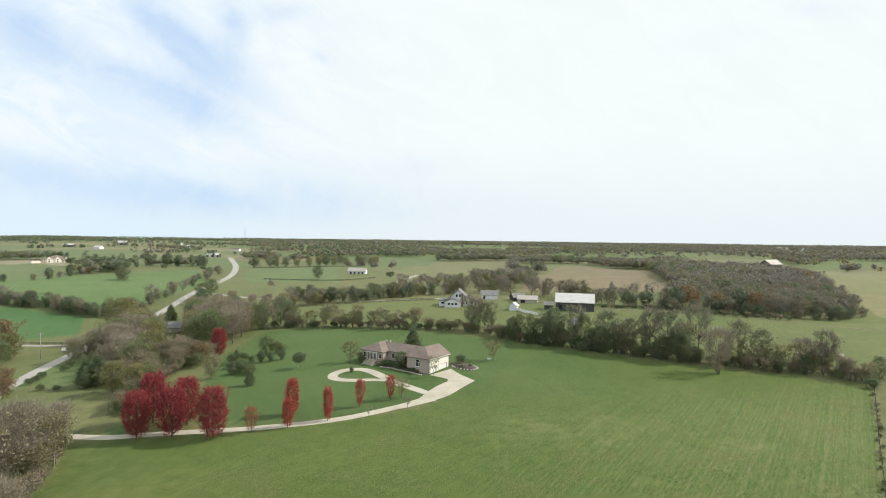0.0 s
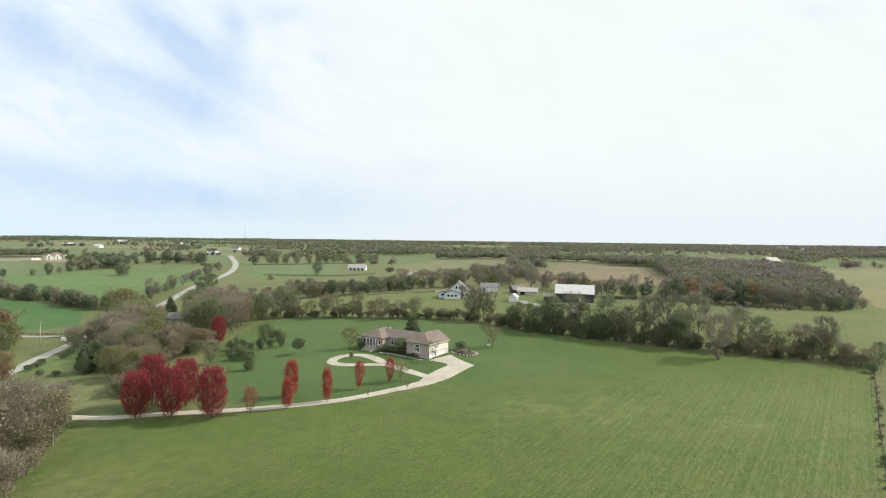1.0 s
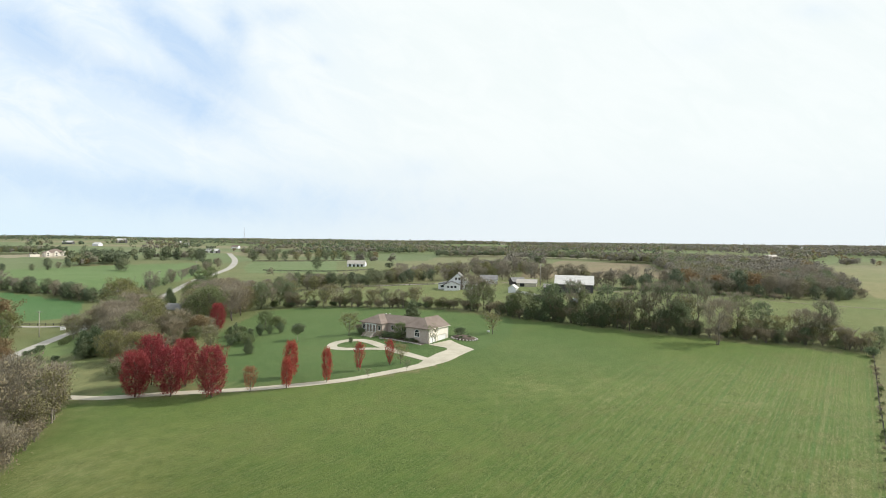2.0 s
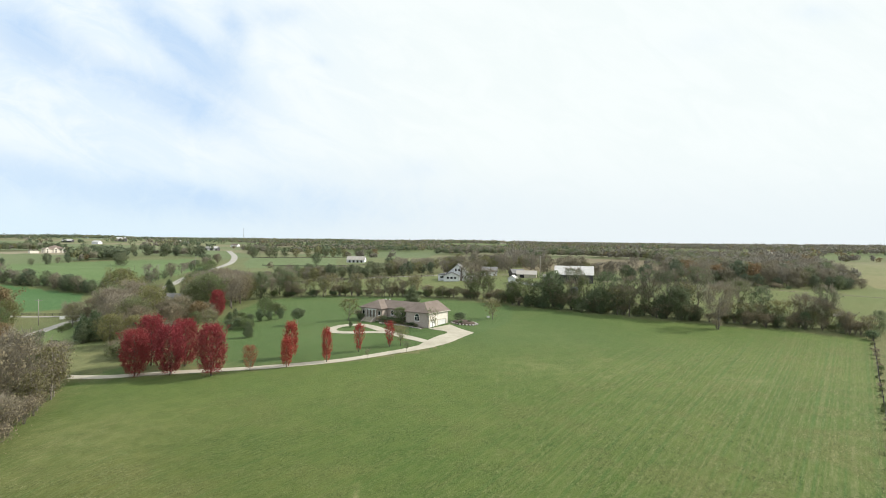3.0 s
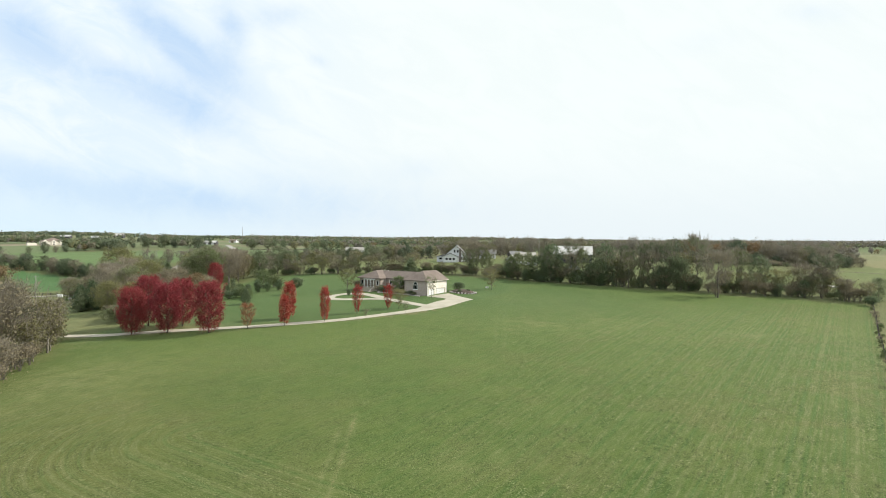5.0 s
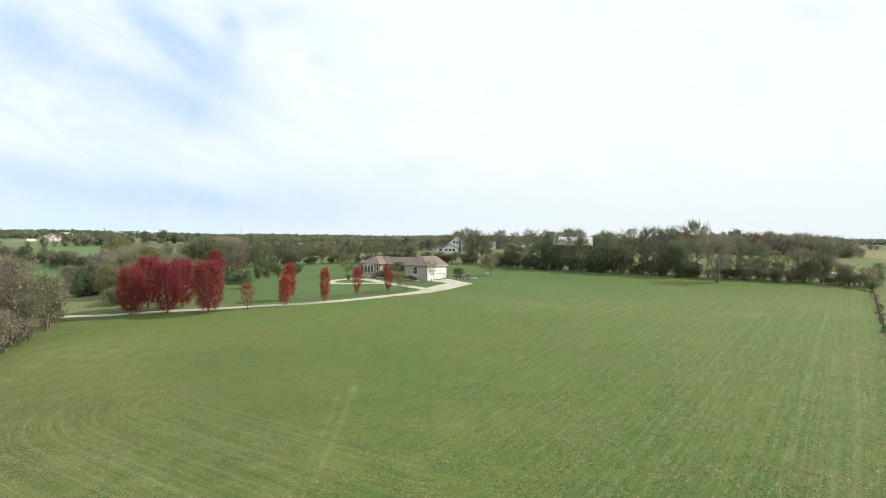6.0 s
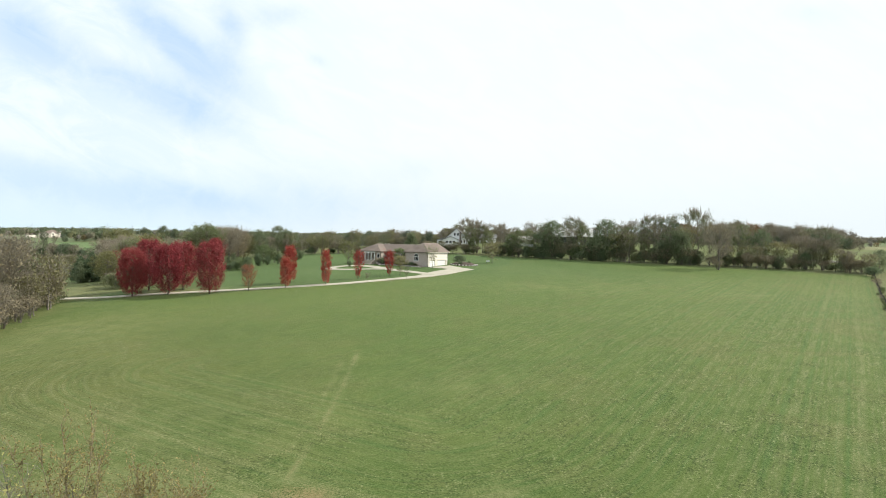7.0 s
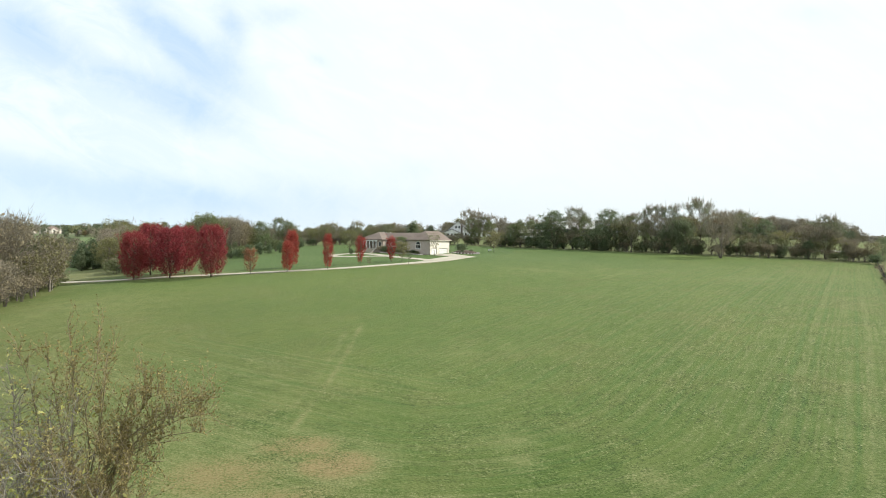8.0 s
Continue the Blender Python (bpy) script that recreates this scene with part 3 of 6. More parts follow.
def loft(name, left, right, mat, label, category, lift=0.06, across=14):
    """A paved area between two edges of as many points."""
    a, b = spline(left, 1.0), spline(right, 1.0)
    k = max(len(a), len(b))
    pick = lambda p: np.stack([np.interp(np.linspace(0, 1, k), np.linspace(0, 1, len(p)), p[:, c]) for c in (0, 1)], -1)
    a, b = pick(a), pick(b)
    g, n = Geo(), across + 3
    for p, q in zip(a, b):
        for j in [0] + list(range(across + 1)) + [across]:
            s = p + (q - p) * j / across
            g.v.append((s[0], s[1], float(land(*s)) + lift))
        for end in (-1, -n):
            g.v[end] = (*g.v[end][:2], g.v[end][2] - 0.3)
    for i in range(k - 1):
        for j in range(n - 1):
            g.f.append((i * n + j, i * n + j + 1, (i + 1) * n + j + 1, (i + 1) * n + j))
    return piece(name, g, mat, label, category, "structure")


ribbon("driveway", [(-137, 176, 2.5), (-122, 152, 2.5), (-104, 137, 2.5), (-79.7, 127.3, 2.5), (-61.3, 126.9, 2.5), (-42.4, 127.4, 2.5), (-24.3, 131.0, 2.5), (-11.7, 137.6, 2.7), (-6.3, 141.3, 3.4), (-2.5, 144.5, 4.0)], CONCRETE, "pale concrete driveway curving across the lawn", "driveway", 0.06)
ribbon("driveway_loop", [(-3.2, 147.9, 2.6), (-8.3, 152.9, 3.0), (-13.3, 158.0, 3.0), (-17.3, 163.4, 3.2), (-21.3, 168.5, 3.2), (-24.8, 170.7, 3.0), (-28.9, 170.0, 3.0), (-31.5, 166.5, 2.9), (-31.2, 162.5, 2.9), (-28.3, 160.3, 2.8), (-24.3, 159.7, 2.6), (-20.0, 159.9, 2.4), (-15.6, 159.4, 2.2)], CONCRETE, "pale concrete turning loop before the house", "driveway", 0.066, 0.8)
loft("apron", [(-3.4, 164.4), (1.2, 161.2), (1.9, 159.8), (1.7, 158.5), (0.9, 157.2), (-1.0, 154.4), (-3.2, 150.1), (-5.7, 144.0)], [(2.9, 171.1), (5.6, 165.4), (8.9, 160.3), (9.5, 159.3), (8.7, 158.1), (5.4, 152.5), (1.8, 146.4), (-3.8, 141.0)], CONCRETE, "pale concrete apron before the garage doors", "driveway", 0.072)
ribbon("road", [(-131, 150, 5.4), (-137, 180, 5.4), (-143, 203, 5.4), (-150, 234, 5.4), (-158, 280, 5.4), (-166, 342, 5.4), (-175, 398, 5.5), (-190, 484, 5.8), (-208, 560, 6.0), (-240, 655, 6.5), (-285, 765, 7), (-326, 866, 7.5)], ASPHALT, "worn grey country road between fields", "road", 0.08, 4.0)
ribbon("farm_lane", [(-200, 256, 3.2), (-180, 254, 3.2), (-163, 251, 3.2), (-152, 243, 3.2)], GRAVEL, "pale gravel lane to the road", "lane", 0.06)
ribbon("side_lane", [(-176, 402, 4.0), (-152, 386, 3.4), (-126, 366, 3.2), (-112, 355, 3.2), (-95, 350, 3.2)], GRAVEL, "pale gravel lane off the road", "lane", 0.06)
ribbon("house_lane", [(-52, 315.5, 2.4), (-38.6, 314, 2.4), (-19.7, 313.6, 2.4), (-1.5, 314.5, 2.4), (9, 306, 2.6), (19, 299, 3.0)], GRAVEL, "pale gravel lane to the farmhouse", "lane", 0.06, 3.0)
ribbon("far_lane", [(-42, 412, 4), (-38, 440, 4), (-33, 480, 4.4), (-24, 545, 5)], GRAVEL, "pale gravel lane through far pasture", "lane", 0.06, 3.0)
ribbon("farmyard_lane", [(34, 318, 2.6), (44, 305, 2.6), (60, 285, 2.4), (78, 270, 2.0), (98, 261, 1.5), (129, 249, 1.2), (152, 234, 1.2), (190, 224, 1.2)], TRACK, "grey gravel lane past the barn", "lane", 0.05, 3.0)


# ---- the house ----
def wall(parent, x0, y0, x1, y1, z0, z1, mat, holes=(), thick=0.25, name="wall", label=""):
    """A wall from (x0, y0) to (x1, y1), with its outer face on the right hand of that way, and holes (along, low, wide, high) through it."""
    length = math.hypot(x1 - x0, y1 - y0)
    m = Matrix.Translation((x0, y0, 0)) @ Matrix.Rotation(math.atan2(y1 - y0, x1 - x0), 4, "Z")
    xs = sorted({0.0, length, *(h[0] for h in holes), *(h[0] + h[2] for h in holes)})
    zs = sorted({z0, z1, *(h[1] for h in holes), *(h[1] + h[3] for h in holes)})
    g = Geo()
    for a, b in zip(xs, xs[1:]):
        for c, d in zip(zs, zs[1:]):
            if not any(h[0] <= (a + b) / 2 <= h[0] + h[2] and h[1] <= (c + d) / 2 <= h[1] + h[3] for h in holes):
                g.box(a, 0, c, b, thick, d, m)
    part(name, g, mat, parent, label)
    return m


def window(parent, m, along, low, wide, high, arch=False, bars=1):
    """A framed window in a wall's hole, with sill and panes; arch adds a fan of glass above."""
    g = Geo()
    t = 0.09
    for box in ((along, low, along + t, low + high), (along + wide - t, low, along + wide, low + high), (along + t, low, along + wide - t, low + t), (along + t, low + high - t, along + wide - t, low + high)):
        g.box(box[0], -0.03, box[1], box[2], 0.10, box[3], m)
    win = part("window", g, PAINT_WHITE, parent, "white framed window")
    for k in range(bars):
        a = along + t + k * (wide - 2 * t) / bars
        b = a + (wide - 2 * t) / bars
        part("pane", Geo().box(a + 0.025, 0.03, low + t, b - 0.025, 0.05, low + high - t, m), GLASS, win)
        if k:
            part("mullion", Geo().box(a - 0.025, 0.0, low + t, a + 0.025, 0.08, low + high - t, m), PAINT_WHITE, win)
    part("sill", Geo().box(along - 0.08, -0.09, low - 0.1, along + wide + 0.08, -0.002, low, m), PAINT_WHITE, win)
    if arch:
        r, cx, cz = wide / 2, along + wide / 2, low + high + 0.02
        ring, fan, n = Geo(), Geo(), 12
        for k in range(n):
            p, q = math.pi * k / n, math.pi * (k + 1) / n
            for s, (ra, rb, ya, yb) in ((ring, (r, r - 0.12, -0.05, 0.0)), (fan, (r - 0.13, 0.01, -0.025, -0.003))):
                o = [(cx + rr * math.cos(v), yy, cz + rr * math.sin(v)) for yy in (ya, yb) for rr, v in ((ra, p), (ra, q), (rb, q), (rb, p))]
                s.add([m @ Vector(c) for c in o], [(0, 1, 2, 3), (7, 6, 5, 4), (0, 4, 5, 1), (2, 6, 7, 3)])
        part("arch_trim", ring, PAINT_WHITE, win)
        part("arch_pane", fan, GLASS, win)
    return win


def gable_roof(x0, x1, y0, y1, eave, ridge, thick=0.22):
    """A gable roof with its ridge along y, as one solid shell."""
    c = (x0 + x1) / 2
    return Geo().prism([(x0, eave), (c, ridge), (x1, eave), (x1, eave + thick), (c, ridge + thick), (x0, eave + thick)][::-1], y0, y1)


def hip_roof(x0, x1, y0, y1, eave, ridge, end, thick=0.22):
    """A hip roof; its ridge runs along y from y0 + end to y1 - end."""
    c = (x0 + x1) / 2
    low = [(x0, y0), (x1, y0), (x1, y1), (x0, y1)]
    v = [(x, y, eave) for x, y in low] + [(x, y, eave + thick) for x, y in low] + [(c, y0 + end, ridge + thick), (c, y1 - end, ridge + thick)]
    return Geo().add(v, [(3, 2, 1, 0), (0, 1, 5, 4), (1, 2, 6, 5), (2, 3, 7, 6), (3, 0, 4, 7), (4, 5, 8), (5, 6, 9, 8), (6, 7, 9), (7, 4, 8, 9)])


def ranch_house():
    h = thing("ranch_house", (-3.6, 165.5, -1.75), -34.0, "single-storey tan brick ranch house with brown shingled hip roof", "house")
    FL, EV, RG = 1.85, 4.55, 6.65
    # garage wing: the doors face the apron
    m = wall(h, -8.35, 0, 0, 0, -0.4, EV, BRICK_TAN, [(3.3, 2.0, 1.75, 1.35)])
    window(h, m, 3.3, 2.0, 1.75, 1.35, True, 3)
    m = wall(h, 0, 0, 0, 10.5, -0.4, EV, SIDING_CREAM, [(0.8, 0.05, 2.9, 2.15), (4.9, 0.05, 4.4, 2.15)], label="sunlit cream siding wall")
    for a, wide in ((0.8, 2.9), (4.9, 4.4)):
        g = Geo()
        for k in range(4):
            g.box(a + 0.02, 0.10, 0.06 + k * 0.53, a + wide - 0.02, 0.15, 0.06 + k * 0.53 + 0.515, m)
        door = part("garage_door", g, PAINT_WHITE, h, "white panelled garage door")
        part("handle", Geo().box(a + wide / 2 - 0.1, 0.06, 0.35, a + wide / 2 + 0.1, 0.10, 0.39, m), STEEL, door)
        trim = Geo()
        for b in ((a - 0.14, 0.05, a, 2.34), (a + wide, 0.05, a + wide + 0.14, 2.34), (a, 2.2, a + wide, 2.34)):
            trim.box(b[0], -0.03, b[1], b[2], 0.09, b[3], m)
        part("door_trim", trim, SIDING_TAN, door)
    wall(h, 0, 10.5, -8.35, 10.5, -0.4, EV, BRICK_TAN)
    wall(h, -8.35, 10.5, -8.35, 9.4, -0.4, EV, BRICK_TAN)
    wall(h, -8.35, 2.8, -8.35, 0, -0.4, EV, BRICK_TAN)
    hip = Geo()
    lo, hi = EV - 0.05, EV + 0.17
    corners = [(-8.8, -0.45), (0.45, -0.45), (0.45, 10.95), (-8.8, 10.95)]
    hip.add([(x, y, lo) for x, y in corners] + [(x, y, hi) for x, y in corners] + [(-4.175, 3.7, RG + 0.75), (-4.175, 10.95, RG + 0.75)],
            [(3, 2, 1, 0), (0, 1, 5, 4), (1, 2, 6, 5), (2, 3, 7, 9, 6), (3, 0, 4, 7), (4, 5, 8), (5, 6, 9, 8), (7, 4, 8, 9)])
    part("roof", hip, ROOF_TAN, h, "brown shingled hip roof over the garage")
    # main body and its recessed front
    m = wall(h, -17.8, 2.8, -8.35, 2.8, -0.4, EV, BRICK_TAN, [(1.4, FL + 0.7, 1.0, 1.5), (5.6, FL + 0.7, 1.6, 1.5)])
    window(h, m, 1.4, FL + 0.7, 1.0, 1.5)
    window(h, m, 5.6, FL + 0.7, 1.6, 1.5, bars=2)
    wall(h, -8.35, 9.4, -26.2, 9.4, -0.4, EV, BRICK_TAN)
    roof = Geo()
    y0, y1, yc = 2.35, 9.85, 5.9
    roof.add([(-22, y0, EV - 0.05), (-4.2, y0, EV - 0.05), (-4.2, y1, EV - 0.05), (-22, y1, EV - 0.05), (-22, y0, EV + 0.17), (-4.2, y0, EV + 0.17), (-4.2, y1, EV + 0.17), (-22, y1, EV + 0.17), (-22, yc, RG + 0.2), (-4.2, yc, RG + 0.2)],
             [(3, 2, 1, 0), (0, 1, 5, 4), (1, 2, 6, 9, 5), (2, 3, 7, 6), (3, 0, 4, 8, 7), (4, 5, 9, 8), (6, 7, 8, 9)])
    r2 = part("roof", roof, ROOF_TAN, h)
    for x, y in ((-21.6, 6.6), (-20.2, 6.9)):
        part("roof_vent", Geo().tube([(x, y, EV + 0.6), (x, y, RG + 0.35)], [0.16, 0.16], 8), PAINT_WHITE, r2)
    # entry wing with a porch cut into its front
    x0, x1 = -26.2, -17.8
    m = wall(h, x0, 0, x0 + 2.0, 0, -0.4, EV, BRICK_TAN, [(0.55, FL + 0.6, 0.95, 1.45)])
    window(h, m, 0.55, FL + 0.6, 0.95, 1.45)
    m = wall(h, x1 - 2.0, 0, x1, 0, -0.4, EV, BRICK_TAN, [(0.5, FL + 0.6, 0.95, 1.45)])
    window(h, m, 0.5, FL + 0.6, 0.95, 1.45)
    wall(h, x1, 0, x1, 2.8, -0.4, EV, BRICK_TAN)
    wall(h, x0, 9.4, x0, 0, -0.4, EV, BRICK_TAN, [(4.0, FL + 0.7, 1.4, 1.4)])
    m = wall(h, x0 + 2.0, 1.9, x1 - 2.0, 1.9, -0.4, EV, BRICK_TAN, [(0.5, FL + 0.5, 0.7, 1.7), (1.7, FL, 1.0, 2.1), (3.2, FL + 0.5, 0.7, 1.7)])
    window(h, m, 0.5, FL + 0.5, 0.7, 1.7)
    window(h, m, 3.2, FL + 0.5, 0.7, 1.7)
    door = part("front_door", Geo().box(1.75, 0.06, FL + 0.03, 2.65, 0.11, FL + 2.05, m), FENCE_WOOD, h, "dark wooden front door")
    part("door_knob", Geo().box(2.52, 0.02, FL + 0.98, 2.58, 0.06, FL + 1.04, m), STEEL, door)
    for x in (x0 + 2.0, x1 - 2.25):
        wall(h, x, 1.9, x, 0, -0.4, EV, BRICK_TAN) if x == x0 + 2.0 else wall(h, x + 0.25, 0, x + 0.25, 1.9, -0.4, EV, BRICK_TAN)
    part("porch_floor", Geo().box(x0 + 2.0, -0.5, 0.0, x1 - 2.0, 1.88, FL - 0.02), CONCRETE, h)
    part("porch_beam", Geo().box(x0 + 1.9, -0.55, EV - 0.42, x1 - 1.9, -0.2, EV - 0.06), PAINT_WHITE, h, "white beam over the porch")
    for x in (x0 + 2.3, x0 + 3.55, x1 - 3.55, x1 - 2.3):
        col = part("column", Geo().tube([(x, -0.36, FL + 0.12), (x, -0.36, FL + 1.2), (x, -0.36, EV - 0.55)], [0.16, 0.155, 0.13], 12), PAINT_WHITE, h, "white round porch column", True)
        part("base", Geo().box(x - 0.22, -0.58, FL - 0.018, x + 0.22, -0.14, FL + 0.12), PAINT_WHITE, col)
        part("capital", Geo().box(x - 0.2, -0.56, EV - 0.55, x + 0.2, -0.16, EV - 0.42), PAINT_WHITE, col)
    steps = 8
    for k in range(steps):
        z = (FL - 0.02) * (steps - k) / (steps + 0.0) - 0.22
        part("step", Geo().box(x0 + 2.5, -0.5 - 0.34 * (k + 1), -0.4, x1 - 2.5, -0.5 - 0.34 * k, z), CONCRETE, h)
    for x in (x0 + 2.1, x1 - 2.45):
        part("step_wall", Geo().add([(x, -3.3, -0.4), (x + 0.35, -3.3, -0.4), (x + 0.35, -0.5, -0.4), (x, -0.5, -0.4), (x, -3.3, 0.25), (x + 0.35, -3.3, 0.25), (x + 0.35, -0.5, FL + 0.12), (x, -0.5, FL + 0.12)],
                                    [(3, 2, 1, 0), (4, 5, 6, 7), (0, 1, 5, 4), (1, 2, 6, 5), (2, 3, 7, 6), (3, 0, 4, 7)]), BRICK_TAN, h)
    part("roof", hip_roof(x0 - 0.45, x1 + 0.45, -0.75, 9.86, EV - 0.045, RG + 0.1, 3.9), ROOF_TAN, h)
    part("floor", Geo().box(x0 + 0.26, 2.2, FL - 0.2, -8.4, 9.1, FL - 0.03), DARK, h)
    g = Geo()
    g.box(0.46, -0.45, EV - 0.02, 0.54, 10.95, EV + 0.10)
    part("gutter", g, SIDING_CREAM, h, "cream gutter along the eaves")
    for x, y in ((0.06, 0.2), (0.06, 10.3)):
        part("downpipe", Geo().tube([(x, y, 0.1), (x, y, EV - 0.05)], [0.05, 0.05], 6), PAINT_WHITE, h)
    return h


HOUSE = ranch_house()
HM = HOUSE.matrix_basis


def by_house(x, y):
    """A place by the house's own axes, on the land."""
    p = HM @ Vector((x, y, 0))
    return on_land(p.x, p.y)


# ---- trees ----
def envelope(shape, t):
    """Crown radius, from 0 to 1, at height t of the crown."""
    if shape == "cone":
        return max(0.04, (1 - t) ** 0.8) * min(1, 0.5 + 4 * t)
    if shape == "column":
        return (math.sin(math.pi * min(1, 0.14 + 0.84 * t))) ** 0.55
    if shape == "egg":
        return (math.sin(math.pi * (0.12 + 0.80 * t))) ** 0.6
    if shape == "vase":
        return (math.sin(math.pi * (0.12 + 0.86 * t) ** 1.35)) ** 0.7
    if shape == "mound":
        return math.sqrt(max(0.0, 1 - (t * 0.98) ** 2))
    return (math.sin(math.pi * (0.08 + 0.9 * t))) ** 0.65


def skeleton(rng, height, wide, base, shape, limbs, rise, trunk_r, forks=4, stems=1):
    """Trunk and limbs as one Geo, with the tips of the branches."""
    g, tips = Geo(), []
    for stem in range(stems):
        lean = Vector((rng.uniform(-1, 1), rng.uniform(-1, 1), 0)) * (0.02 if stems == 1 else 0.16)
        pts, p = [], Vector((0, 0, -0.4)) if stems == 1 else Vector((rng.uniform(-0.4, 0.4), rng.uniform(-0.4, 0.4), -0.3))
        n = 7
        for k in range(n):
            pts.append(p.copy())
            p = p + Vector((rng.uniform(-1, 1) * 0.016 * height, rng.uniform(-1, 1) * 0.016 * height, height * 0.94 / (n - 1))) + lean * height / n
        radii = [trunk_r * (1.35 if k == 0 else 1) * (1 - 0.93 * k / (n - 1)) + 0.012 for k in range(n)]
        g.tube(pts, radii, 6)
        for k in range(limbs):
            t = (k + rng.random()) / limbs
            z = base + (height * 0.9 - base) * t
            f = min(n - 1.001, max(0, (z + 0.4) / (height * 0.94) * (n - 1)))
            a = pts[int(f)].lerp(pts[int(f) + 1], f % 1)
            az = k * 2.4 + rng.uniform(-0.5, 0.5)
            reach = max(0.15, envelope(shape, t) * wide / 2 * rng.uniform(0.75, 1.05))
            up = reach * rise * rng.uniform(0.6, 1.3) * (1.4 - t)
            end = a + Vector((math.cos(az) * reach, math.sin(az) * reach, up))
            mid = a.lerp(end, 0.5) + Vector((rng.uniform(-1, 1), rng.uniform(-1, 1), -0.4)) * 0.1 * reach
            r = max(0.014, radii[int(f)] * 0.45)
            g.tube([a, mid, end], [r, r * 0.65, 0.008], 4, False)
            tips += [end, a.lerp(end, 0.7), mid.lerp(end, 0.4)]
            for _ in range(forks):
                b = mid.lerp(end, rng.uniform(-0.4, 0.8))
                c = b + Vector((math.cos(az + rng.uniform(-1.3, 1.3)), math.sin(az + rng.uniform(-1.3, 1.3)), rng.uniform(0.1, 1.2) * rise)) * reach * rng.uniform(0.3, 0.55)
                g.tube([b, b.lerp(c, 0.5) + Vector((0, 0, 0.03 * reach)), c], [r * 0.5, r * 0.32, 0.006], 3, False)
                tips += [c, b.lerp(c, 0.6)]
    return g, tips


def spray(places, out, size, rng, flat=0.5, slim=1.0):
    """Leaf sprays: a small kinked blade of four corners at each place, turned at random and somewhat outward."""
    n = len(places)
    nrm = rng.normal(size=(n, 3)) + out * flat
    nrm /= np.linalg.norm(nrm, axis=1)[:, None]
    a = np.cross(nrm, rng.normal(size=(n, 3)))
    a /= np.linalg.norm(a, axis=1)[:, None] + 1e-9
    b = np.cross(nrm, a)
    s = (size * rng.uniform(0.6, 1.35, n))[:, None]
    kink = nrm * s * rng.uniform(-0.3, 0.3, n)[:, None]
    v = np.stack([places - a * s * 0.5, places - b * s * 0.42 * slim + kink, places + a * s * 0.55, places + b * s * 0.4 * slim + kink * 0.6], 1).reshape(-1, 3)
    f = np.arange(4 * n).reshape(-1, 4)
    return v, f


def leaf_mesh(name, v, f, mat):
    me = bpy.data.meshes.new(name)
    me.from_pydata(v.tolist(), [], f.tolist())
    me.materials.append(mat)
    return me


def crown_points(rng, tips, height, wide, base, shape, leaves, clumps, clump_r, fill, streak=0.0):
    """Places for leaves: round branch tips, and in clumps spread over an uneven crown; streak draws the clumps out along rising shoots."""
    centres = [np.array(t) for t in tips[::4 if clumps > 120 else 2]]
    lobes = [(rng.uniform(1, 4), rng.uniform(0, 6.3), rng.uniform(2, 7), rng.uniform(0, 6.3)) for _ in range(4)]
    for k in range(clumps):
        t = ((k + rng.random()) / clumps) ** 0.9
        az = k * 2.39996 + rng.uniform(-0.35, 0.35)
        uneven = 1 + (0.05 if streak > 0.5 else 0.11) * sum(math.sin(round(a) * az + b + c * t + d) for a, b, c, d in lobes)
        r = envelope(shape, t) * wide / 2 * math.sqrt(rng.uniform(fill, 1.0)) * uneven
        centres.append(np.array((math.cos(az) * r, math.sin(az) * r, base + (height - base) * t)))
    centres = np.array(centres)
    pick = rng.integers(0, len(centres), leaves)
    weight = rng.uniform(0.6, 1.3, len(centres))
    rise = centres * np.array((1, 1, 0))
    rise = rise / (np.linalg.norm(rise, axis=1)[:, None] + 0.3) * 0.7 + np.array((0, 0, 1.0))
    rise /= np.linalg.norm(rise, axis=1)[:, None]
    p = rng.normal(size=(leaves, 3)) * (clump_r * weight[pick])[:, None] * np.array((1, 1, 0.75)) * (1 - 0.45 * streak)
    p += rise[pick] * (rng.normal(size=leaves) * clump_r * 1.9 * streak)[:, None]
    p += centres[pick]
    p[:, 2] = np.maximum(p[:, 2], 0.05)
    mid = np.array((0, 0, base + (height - base) * 0.45))
    out = (p - mid) / (np.linalg.norm(p - mid, axis=1)[:, None] + 1e-6)
    return p, out


